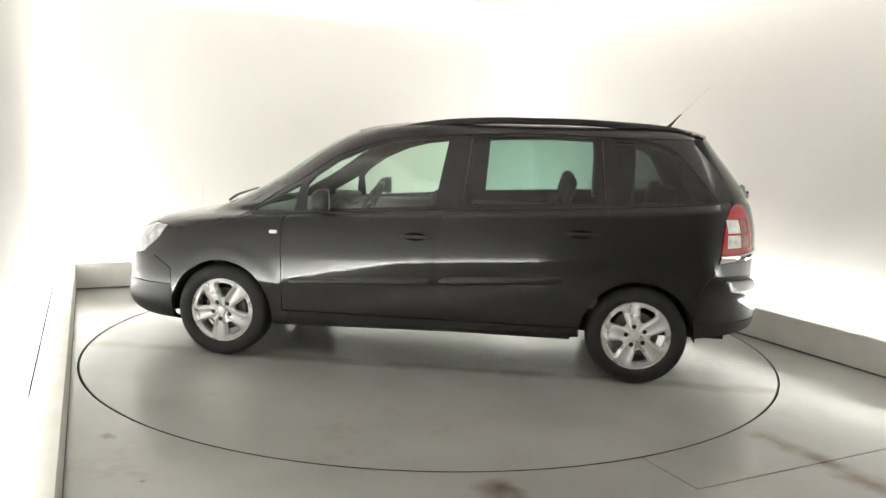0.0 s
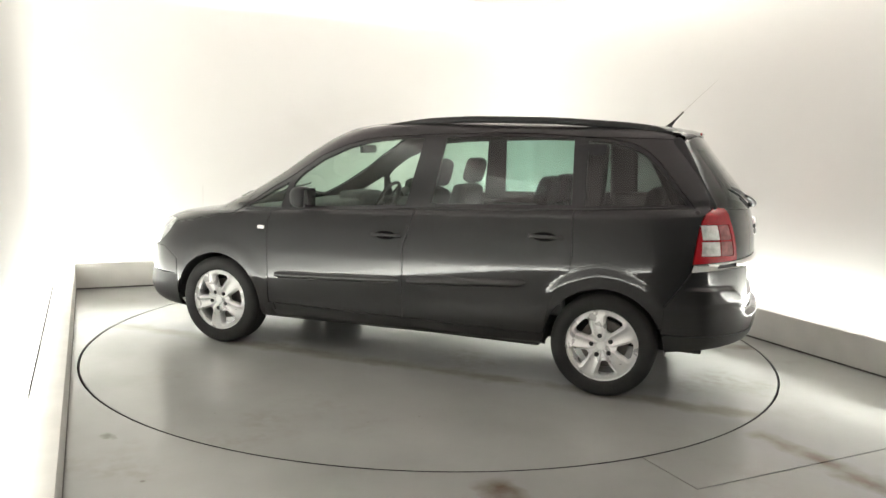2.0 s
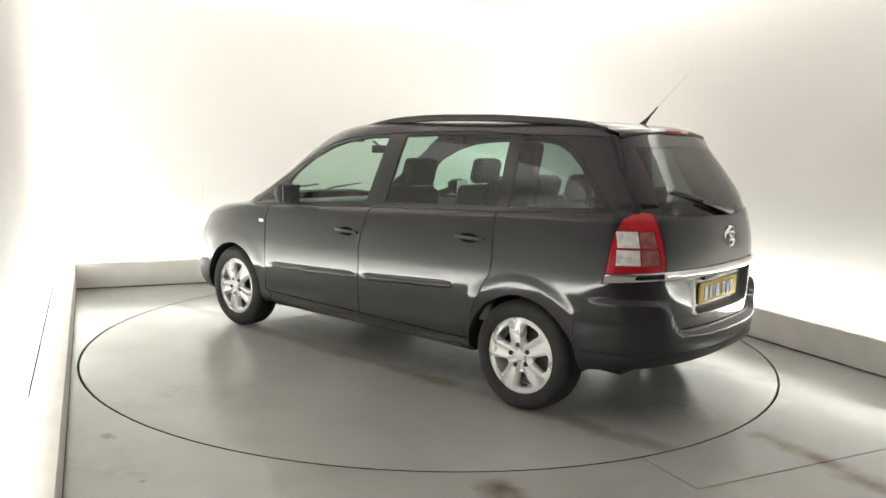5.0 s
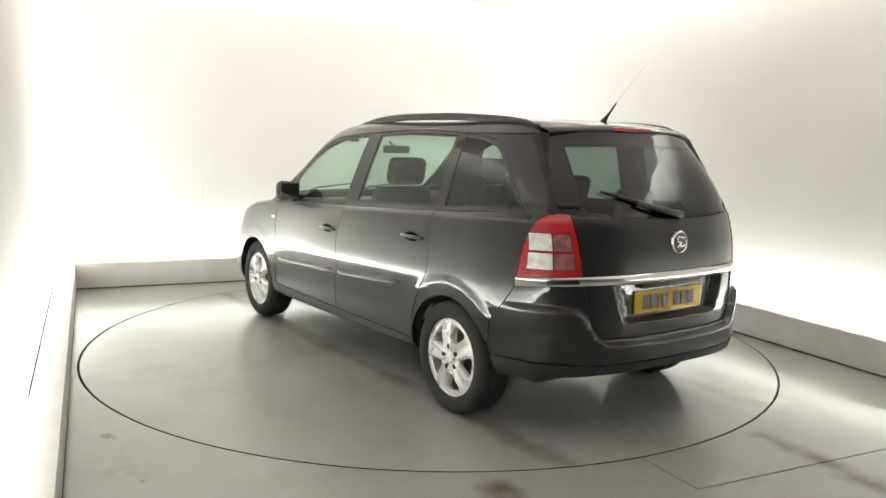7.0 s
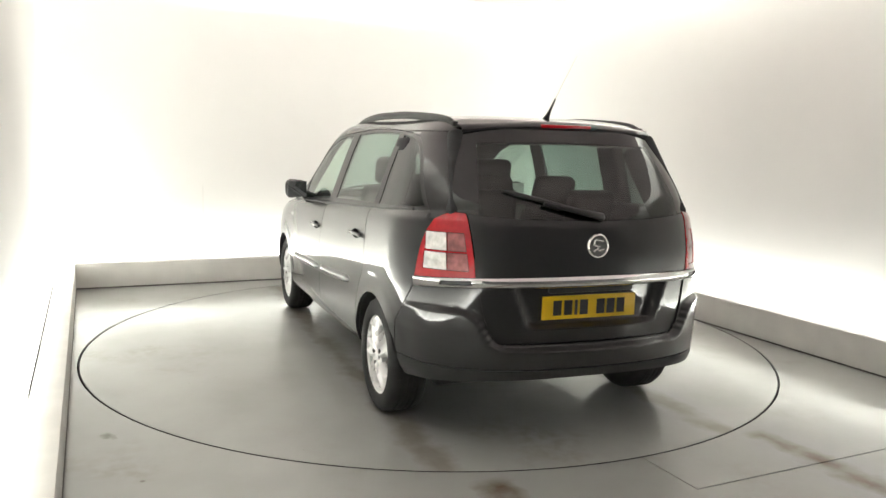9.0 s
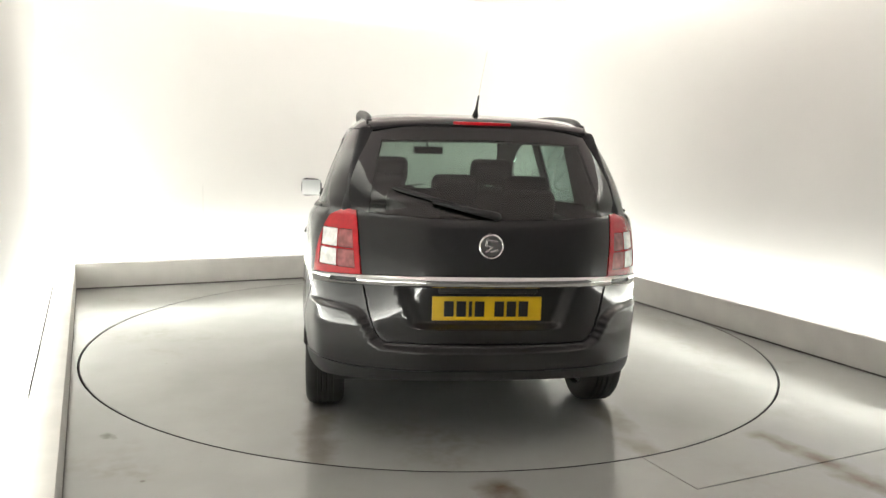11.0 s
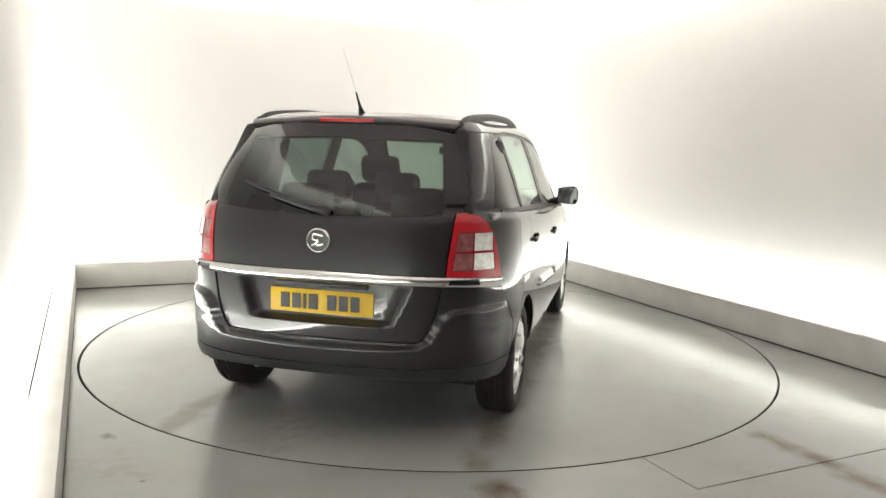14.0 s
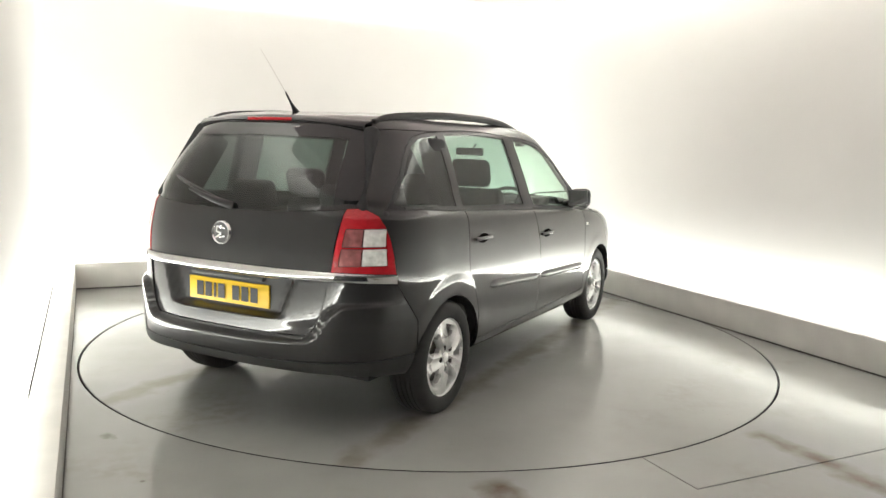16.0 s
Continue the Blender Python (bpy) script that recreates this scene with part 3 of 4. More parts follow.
def region(c, n):
    """Which panel of the car a spot of the skin belongs to."""
    s, r = (c.x, c.z), (c.y, c.z)
    if c.x > 1.5 and inside(r, SCREEN) and n.x > 0.2:
        return "windscreen"
    if (inside(s, ARCH_R) or inside(s, ARCH_F)) and c.y > 0.45:
        return None
    if c.z < 1.54 and c.y > 0.45:
        for name, poly in (("glass_tri", GLASS_TRI), ("glass_front", GLASS_FRONT), ("glass_rear", GLASS_REAR), ("glass_quarter", GLASS_QUARTER)):
            if inside(s, poly):
                return name
        if inside(s, DLO):
            return "pillar_trim"
    if c.x < -0.25:
        if inside(s, LAMP_EDGE) and inside(r, LAMP_INNER) and above(c, CHROME_HIGH) and not (inside(s, HATCH_GLASS_SIDE) and inside(r, HATCH_LINE)):
            for lens, windows in LENS.items():
                for k, window in enumerate(windows):
                    if inside(r, window):
                        return lens + str(k)
            return "tail_lamp"
        if inside(s, LAMP_EDGE) and above(c, CHROME_LOW) and not above(c, CHROME_HIGH):
            return "lamp_insert" if inside(r, INSERT) else "chrome"
        if inside(s, HATCH_GLASS_SIDE) and inside(r, HATCH_LINE):
            return "hatch_frit" if inside(r, FRIT) else "hatch_glass"
        if inside(r, HATCH) and c.x < -0.6:
            return "tailgate"
        if inside(s, BUMPER_SIDE):
            if not above(c, VALANCE_FOOT):
                return None
            return "rear_bumper" if c.z > 0.412 else "rear_valance"
    if c.z < 1.10:
        if inside(s, DOOR_FRONT) and c.y > 0.6:
            return "door_front"
        if inside(s, DOOR_REAR) and c.y > 0.6:
            return "door_rear"
    if c.x > 2.9 and inside(s, HEADLAMP) and c.y > 0.45:
        return "headlamp"
    if inside(s, BUMPER_FRONT):
        return "front_bumper" if c.z > 0.47 else "front_valance"
    if c.z > 1.520:
        return "roof"
    if c.x > 2.5 and n.z > 0.55:
        return "bonnet"
    if c.x > 2.3 or (c.x > 2.24 and c.z < 0.97):
        return "front_wing"
    if c.x < 0.25 or (c.x < 0.36 and c.z < 1.0):
        return "rear_quarter"
    return "sill" if c.z < 0.5 else "roof"


def panels():
    """Cuts the skin and sorts its faces by panel: lists of (points, normals, faces) for the left half."""
    bm = shell()
    low_side = lambda c: c.y > 0.45
    for poly in (ARCH_R, ARCH_F):
        cut(bm, poly, SIDE, low_side)
    for poly in (GLASS_TRI, GLASS_FRONT, GLASS_REAR, GLASS_QUARTER, DLO):
        cut(bm, poly, SIDE, lambda c: c.y > 0.45 and c.z > 0.9)
    for poly in (DOOR_FRONT, DOOR_REAR):
        cut(bm, poly, SIDE, lambda c: c.y > 0.6 and c.z < 1.15)
    cut(bm, HEADLAMP, SIDE, lambda c: c.x > 2.9)
    cut(bm, BUMPER_FRONT, SIDE, lambda c: c.x > 2.9)
    cut(bm, SCREEN, REAR, lambda c: c.x > 1.5)
    cut(bm, [(-2, 1.520), (4, 1.520)], SIDE, lambda c: True, False)
    cut(bm, BUMPER_SIDE, SIDE, on_rear)
    cut(bm, LAMP_EDGE, SIDE, on_rear)
    cut(bm, LAMP_INNER, REAR, on_rear)
    cut(bm, HATCH_GLASS_SIDE, SIDE, on_rear)
    cut(bm, HATCH, REAR, on_rear)
    cut(bm, HATCH_LINE, REAR, on_rear)
    cut(bm, FRIT, REAR, on_rear)
    cut(bm, INSERT, REAR, lambda c: c.x < -0.4 and c.y > 0.55)
    for windows in LENS.values():
        for window in windows:
            cut(bm, window, REAR, lambda c: c.x < -0.4 and c.y > 0.55)
    cut(bm, [(-2, 0.412), (-0.2, 0.412)], SIDE, on_rear, False)
    for line in (VALANCE_FOOT, CHROME_LOW, CHROME_HIGH):
        cut(bm, line, SIDE, on_rear, False)
    cut(bm, [(2.9, 0.47), (4, 0.47)], SIDE, lambda c: c.x > 2.9, False)
    bm.normal_update()
    sorted_faces = {}
    for f in bm.faces:
        name = region(f.calc_center_median(), f.normal)
        if name:
            sorted_faces.setdefault(name, []).append(f)
    return bm, sorted_faces


SKIN, REGIONS = panels()


def panel_mesh(name, depth=0.018, gap=0.0028, lift=0.0, both=False, mirror=False, bulge=None, sunk=None):
    """One panel as a mesh with folded edges; its shading follows the whole skin."""
    faces = REGIONS[name]
    own = set(faces)
    ids, co, nor, quads = {}, [], [], []

    def vid(v):
        if v not in ids:
            ids[v] = len(co)
            co.append(v.co.copy())
            nor.append(v.normal.copy())
        return ids[v]
    for f in faces:
        quads.append([vid(v) for v in f.verts])
    rim = {}
    folds = []
    for f in faces:
        for e in f.edges:
            if sum(g in own for g in e.link_faces) == 1 and not (abs(e.verts[0].co.y) < 1e-4 and abs(e.verts[1].co.y) < 1e-4):
                mid = f.calc_center_median()
                t = (e.verts[1].co - e.verts[0].co).normalized()
                inward = mid - e.verts[0].co
                inward -= t * inward.dot(t)
                inward.normalize()
                for v in e.verts:
                    rim.setdefault(v, []).append(inward)
                vs = list(f.verts)
                i, j = vs.index(e.verts[0]), vs.index(e.verts[1])
                folds.append((e.verts[0], e.verts[1]) if (i + 1) % len(vs) == j else (e.verts[1], e.verts[0]))
    for v, ways in rim.items():
        w = sum(ways, Vector((0, 0, 0)))
        if w.length > 1e-6:
            w.normalize()
            if abs(v.co.y) < 1e-4:
                w.y = 0
            co[ids[v]] += w * gap
    if lift:
        for i in range(len(co)):
            co[i] += nor[i] * lift
    if sunk:
        for i in range(len(co)):
            if co[i].z < sunk[0]:
                co[i] -= nor[i] * sunk[1]
    if bulge:
        z0, z1, rise = bulge
        for i in range(len(co)):
            t = min(1.0, max(0.0, (co[i].z - z0) / (z1 - z0)))
            co[i] += nor[i] * rise * math.sin(math.pi * t)
            nor[i] = (nor[i] + Vector((0, 0, 0.65 * math.cos(math.pi * t) * -1.0))).normalized()
    back = {}
    for v in rim:
        back[v] = len(co)
        co.append(co[ids[v]] - v.normal * depth)
        nor.append(v.normal.copy())
    nsk = len(quads)
    for a, b in folds:
        quads.append([ids[b], ids[a], back[a], back[b]])
    sides = [1, -1] if both else ([-1] if mirror else [1])
    allco, allq, alln = [], [], []
    for s in sides:
        base = len(allco)
        allco += [Vector((c.x, c.y * s, c.z)) for c in co]
        alln += [Vector((n.x, n.y * s, n.z)) for n in nor]
        for k, qd in enumerate(quads):
            allq.append(([base + i for i in (qd if s > 0 else qd[::-1])], k >= nsk))
    me = bpy.data.meshes.new(name)
    me.from_pydata(allco, [], [qd for qd, _ in allq])
    me.shade_smooth()
    loops = []
    for poly, (qd, fold) in zip(me.polygons, allq):
        for i in poly.vertices:
            n = alln[i].copy()
            if both and abs(allco[i].y) < 1e-4:
                n.y = 0
                n.normalize()
            loops.append(poly.normal[:] if fold else n[:])
    me.normals_split_custom_set(loops)
    return me


def panel(region_name, name, mat, parent, label="", **kw):
    me = panel_mesh(region_name, **kw)
    me.name = name
    me.materials.append(mat)
    ob = new(name, me)
    ob.parent = parent
    return tagged(ob, label)


for flip in (False, True):
    front_door = panel("door_front", "front_door", PAINT, CAR, mirror=flip)
    rear_door = panel("door_rear", "rear_door", PAINT, CAR, mirror=flip)
    panel("front_wing", "front_wing", PAINT, CAR, mirror=flip)
    panel("rear_quarter", "rear_quarter_panel", PAINT, CAR, mirror=flip)
    panel("sill", "sill", PAINT, CAR, mirror=flip)
    panel("pillar_trim", "window_frame", GLOSS_BLACK, CAR, "black window frames and pillars", mirror=flip, gap=0.001, lift=-0.003)
    for reg, nm, gl in (("glass_tri", "quarter_light", CLEAR_GLASS), ("glass_front", "front_door_window", CLEAR_GLASS),
                        ("glass_rear", "rear_door_window", TINT_GLASS), ("glass_quarter", "rear_side_window", DARK_GLASS)):
        panel(reg, nm, gl, CAR, "", mirror=flip, gap=0.0, lift=-0.006, depth=0.003)
    panel("headlamp", "headlamp", HEAD_LENS, CAR, "clear headlamp", mirror=flip)
    lamp = panel("tail_lamp", "tail_lamp", RED_LENS, CAR, "red and clear tail lamp", mirror=flip, gap=0.002, lift=0.004)
    panel("lamp_insert", "reflector", GLOSS_BLACK, lamp, "dark reflector set in the chrome strip", mirror=flip, gap=0.001)
    for k in (0, 1):
        panel("clear_window" + str(k), "clear_lens", CLEAR_LENS, lamp, "clear reversing lens", mirror=flip, gap=0.001, lift=0.001)
        panel("smoked_window" + str(k), "smoked_lens", SMOKE_LENS, lamp, "dull pink signal lens", mirror=flip, gap=0.001, lift=0.001)
panel("bonnet", "bonnet", PAINT, CAR, both=True)
panel("roof", "roof", PAINT, CAR, both=True)
panel("front_bumper", "front_bumper", PAINT, CAR, both=True)
panel("rear_bumper", "rear_bumper", PAINT, CAR, both=True)
TAILGATE = panel("tailgate", "tailgate", PAINT, CAR, both=True, sunk=(0.79, 0.007))
panel("rear_valance", "rear_valance", PLASTIC, CAR, "black lower edge of the bumper", both=True)
panel("front_valance", "front_valance", PLASTIC, CAR, "black lower edge of the bumper", both=True)
panel("chrome", "chrome_strip", CHROME, CAR, "bright chrome strip across the tailgate", both=True, gap=0.001, lift=0.003, bulge=(0.792, 0.852, 0.010))
panel("windscreen", "windscreen", CLEAR_GLASS, CAR, "", both=True, gap=0.0, lift=-0.003, depth=0.003)
REAR_WINDOW = panel("hatch_glass", "rear_window", DARK_GLASS, CAR, "dark tinted rear window", both=True, gap=0.001, lift=-0.002, depth=0.003)
panel("hatch_frit", "glass_border", FRIT_BLACK, REAR_WINDOW, "black border printed on the rear window", both=True, gap=0.0, lift=-0.002, depth=0.003)


def build_wheel():
    wheel = new("wheel")
    bm = bmesh.new()
    R = AXLE_Z
    prof = [(0.208, -0.075), (0.2175, -0.098), (0.243, -0.103), (0.272, -0.102), (0.290, -0.094), (0.302, -0.082), (R, -0.066)]
    for g in (-0.040, -0.012, 0.016, 0.044):
        prof += [(R + 0.0005, g - 0.006), (R - 0.007, g - 0.004), (R - 0.007, g + 0.002), (R + 0.0005, g + 0.004)]
    prof += [(R, 0.066), (0.302, 0.082), (0.290, 0.094), (0.272, 0.102), (0.243, 0.103), (0.223, 0.098), (0.2175, 0.094), (0.210, 0.080), (0.208, 0.0), (0.208, -0.075)]
    lathe(bm, prof, 72)
    bmesh.ops.recalc_face_normals(bm, faces=bm.faces)
    part("tyre", bm, RUBBER, wheel, "black rubber tyre", angle=40)
    bm = bmesh.new()
    lathe(bm, [(0.208, -0.07), (0.202, -0.06), (0.198, 0.03), (0.208, 0.078), (0.2145, 0.088), (0.2175, 0.094)], 72)
    bmesh.ops.recalc_face_normals(bm, faces=bm.faces)
    bmesh.ops.reverse_faces(bm, faces=bm.faces)
    part("rim_barrel", bm, SILVER, wheel)
    # the face: five broad spokes between five rounded openings
    bm = bmesh.new()
    radii = [0.001, 0.022, 0.034, 0.052, 0.072, 0.085, 0.089, 0.098, 0.115, 0.132, 0.150, 0.164, 0.170, 0.174, 0.182, 0.192, 0.203, 0.207]
    n_sp, n_ho = 12, 8
    grid = []
    for r in radii:
        t = (r - 0.085) / (0.174 - 0.085)
        hole = 0.0
        if 0 <= t <= 1:
            hole = radians((11 + 8 * t) * min(1.0, 0.62 + 3.2 * t, 0.72 + 2.4 * (1 - t)))
        else:
            hole = radians(7 if t < 0 else 13)
        row = []
        for s in range(5):
            a0 = 2 * math.pi * s / 5 + math.pi / 2
            half = math.pi / 5
            spoke = half - hole
            for k in range(n_sp):
                w = -1 + 2 * k / n_sp
                a = a0 + spoke * w
                crown = 0.015 * math.exp(-((abs(w) - 0.66) / 0.24) ** 2) + 0.002 * (1 - w * w)
                dish = 0.074 + 0.016 * math.sin(min(1, r / 0.2) * math.pi) - 0.006 * (r > 0.2)
                row.append((r, a, dish + (crown if r > 0.05 and r < 0.185 else 0.004)))
            for k in range(n_ho):
                a = a0 + spoke + 2 * hole * k / n_ho
                dish = 0.074 + 0.016 * math.sin(min(1, r / 0.2) * math.pi) - 0.006 * (r > 0.2)
                row.append((r, a, dish))
        grid.append([bm.verts.new((1.052 * r_ * math.cos(a), h, 1.052 * r_ * math.sin(a))) for r_, a, h in row])
    n = len(grid[0])
    for i in range(len(radii) - 1):
        rm = 0.5 * (radii[i] + radii[i + 1])
        for k in range(n):
            if k % (n_sp + n_ho) >= n_sp and 0.085 < rm < 0.174:
                continue
            bm.faces.new((grid[i][k], grid[i][(k + 1) % n], grid[i + 1][(k + 1) % n], grid[i + 1][k]))
    bmesh.ops.remove_doubles(bm, verts=bm.verts, dist=0.0006)
    bmesh.ops.recalc_face_normals(bm, faces=bm.faces)
    if sum(f.normal.y for f in bm.faces) < 0:
        bmesh.ops.reverse_faces(bm, faces=bm.faces)
    edge = [e for e in bm.edges if e.is_boundary]
    ext = bmesh.ops.extrude_edge_only(bm, edges=edge)
    for v in [g for g in ext["geom"] if isinstance(g, bmesh.types.BMVert)]:
        v.co.y -= 0.028
        v.co.x *= 0.985
        v.co.z *= 0.985
    bmesh.ops.recalc_face_normals(bm, faces=bm.faces)
    part("wheel_cover", bm, SILVER, wheel, "silver five-spoke wheel trim", angle=50)
    bm = bmesh.new()
    lathe(bm, [(0.0001, 0.0965), (0.020, 0.0955), (0.026, 0.092), (0.028, 0.084)], 24)
    bmesh.ops.recalc_face_normals(bm, faces=bm.faces)
    part("centre_cap", bm, SILVER, wheel)
    for k in range(5):
        a = math.pi / 2 + 2 * math.pi * k / 5
        bm = bmesh.new()
        lathe(bm, [(0.0001, 0.0955), (0.010, 0.0960), (0.0140, 0.0945), (0.0145, 0.078)], 12, Matrix.Translation((0.060 * math.cos(a), 0, 0.060 * math.sin(a))))
        bmesh.ops.recalc_face_normals(bm, faces=bm.faces)
        part("wheel_bolt", bm, PLASTIC, wheel)
    bm = bmesh.new()
    lathe(bm, [(0.0001, 0.020), (0.140, 0.020), (0.142, 0.016), (0.142, -0.004), (0.0001, -0.004)], 40)
    bmesh.ops.recalc_face_normals(bm, faces=bm.faces)
    part("brake_disc", bm, BRAKE, wheel, "dull grey brake disc")
    return wheel


WHEEL = build_wheel()
WHEEL.parent = CAR
WHEEL.matrix_basis = pose(0, 0.765, AXLE_Z, 0, 12, 0)
for x, y, turn, spin in ((WHEELBASE, 0.765, 0, 30), (0, -0.765, 180, 20), (WHEELBASE, -0.765, 180, 47)):
    w = copy_thing(WHEEL, pose(x, y, AXLE_Z, 0, spin, turn))
    w.parent = CAR


def skin_at(x, z):
    """A spot of the car's left side at that x and z, and the way out of it."""
    best = sorted((((v.co.x - x) ** 2 + (v.co.z - z) ** 2, v.co.y, v.normal) for v in SIDE_VERTS), key=lambda k: k[0])[:4]
    w = [1 / (k[0] + 1e-6) for k in best]
    y = sum(a * k[1] for a, k in zip(w, best)) / sum(w)
    n = sum((k[2] * a for a, k in zip(w, best)), Vector((0, 0, 0))).normalized()
    return Vector((x, y, z)), n


def rear_at(y, z):
    """How far back the car's rear skin lies at that y and z."""
    best = sorted((((abs(y) - v.co.y) ** 2 + (v.co.z - z) ** 2, v.co.x) for v in REAR_VERTS), key=lambda k: k[0])[:4]
    w = [1 / (k[0] + 1e-6) for k in best]
    return sum(a * k[1] for a, k in zip(w, best)) / sum(w)


REAR_VERTS = [v for v in SKIN.verts if v.co.x < -0.30]
SIDE_VERTS = [v for v in SKIN.verts if v.co.y > 0.45 and 0.25 < v.co.z < 1.5]


def lining():
    """The dark inner skin behind the panels, open at the windows and wheel arches."""
    co, quads, ids = [], [], {}
    for name, faces in REGIONS.items():
        if "glass" in name or name == "windscreen":
            continue
        for f in faces:
            q = []
            for v in f.verts:
                if v not in ids:
                    ids[v] = len(co)
                    p = v.co - v.normal * 0.021
                    if abs(v.co.y) < 1e-4:
                        p.y = 0
                    co.append(p)
                q.append(ids[v])
            quads.append(q)
    n = len(co)
    allco = co + [Vector((c.x, -c.y, c.z)) for c in co]
    me = bpy.data.meshes.new("body_lining")
    me.from_pydata(allco, [], quads + [[n + i for i in q[::-1]] for q in quads])
    me.materials.append(LINER)
    ob = new("body_lining", me)
    ob.parent = CAR
    return tagged(ob, "dark inner lining of the cabin")


lining()


def underside():
    bm = bmesh.new()
    box(bm, 0.40, 2.32, -0.76, 0.76, 0.235, 0.27, 0.01)
    box(bm, -0.52, 0.40, -0.50, 0.50, 0.30, 0.33, 0.01)
    box(bm, 2.32, 3.35, -0.50, 0.50, 0.21, 0.25, 0.01)
    part("floor_pan", bm, LINER, CAR, "dark underbody")
    for x in (0.0, WHEELBASE):
        for s in (1, -1):
            bm = bmesh.new()
            n, rings = 24, []
            for y in (0.50, 0.838):
                rings.append([bm.verts.new((x + 0.356 * math.cos(a), s * (y + 0.036 * (y > 0.8 and math.sin(a) > 0.25)), 0.300 + 0.356 * math.sin(a))) for a in [radians(-3 + 186 * k / n) for k in range(n + 1)]])
            for k in range(n):
                bm.faces.new((rings[0][k], rings[0][k + 1], rings[1][k + 1], rings[1][k]))
            bm.faces.new(rings[0])
            bmesh.ops.recalc_face_normals(bm, faces=bm.faces)
            part("wheel_arch_liner", bm, LINER, CAR, "black wheel arch liner")
    bm = bmesh.new()
    tube(bm, [(0, -0.66, AXLE_Z), (0, 0.66, AXLE_Z)], 0.035, 10)
    part("rear_axle", bm, LINER, CAR, "dark rear axle beam")


underside()


def seat(name, x, y, z, width, back, rake=14, head=True, cushion=0.48):
    """A cabin seat: backrest with its cushion and head restraint."""
    m = pose(x, y, z, 0, -rake, 0)
    bm = bmesh.new()
    vs = box(bm, -0.06, 0.06, -width / 2, width / 2, 0.0, back, 0.045, 3)
    for v in bm.verts:
        t = v.co.z / back
        v.co.y *= 1.0 - 0.18 * max(0.0, t - 0.55) / 0.45
        v.co.x += 0.03 * math.cos(v.co.y / width * math.pi)
        v.co = m @ v.co
    ob = part(name, bm, SEAT, CAR, "dark cloth car seat", angle=60)
    bm = bmesh.new()
    box(bm, x + 0.02, x + cushion, y - width / 2, y + width / 2, z - 0.14, z + 0.05, 0.05, 3)
    part("seat_cushion", bm, SEAT, ob, angle=60)
    if head:
        bm = bmesh.new()
        box(bm, -0.05, 0.05, -0.145, 0.145, back + 0.02, back + 0.215, 0.048, 3, m)
        for s in (1, -1):
            tube(bm, [m @ Vector((0, s * 0.06, back - 0.02)), m @ Vector((0, s * 0.06, back + 0.06))], 0.006, 6)
        part("headrest", bm, SEAT, ob, angle=60)
    return ob


for y in (0.37, -0.37):
    seat("front_seat", 1.40, y, 0.60, 0.52, 0.56)
for y in (0.45, 0.0, -0.45):
    seat("middle_seat", 0.62, y, 0.62, 0.42, 0.46, 16)
for y in (0.31, -0.31):
    seat("rear_seat", -0.10, y, 0.68, 0.46, 0.34, 12, True, 0.40)


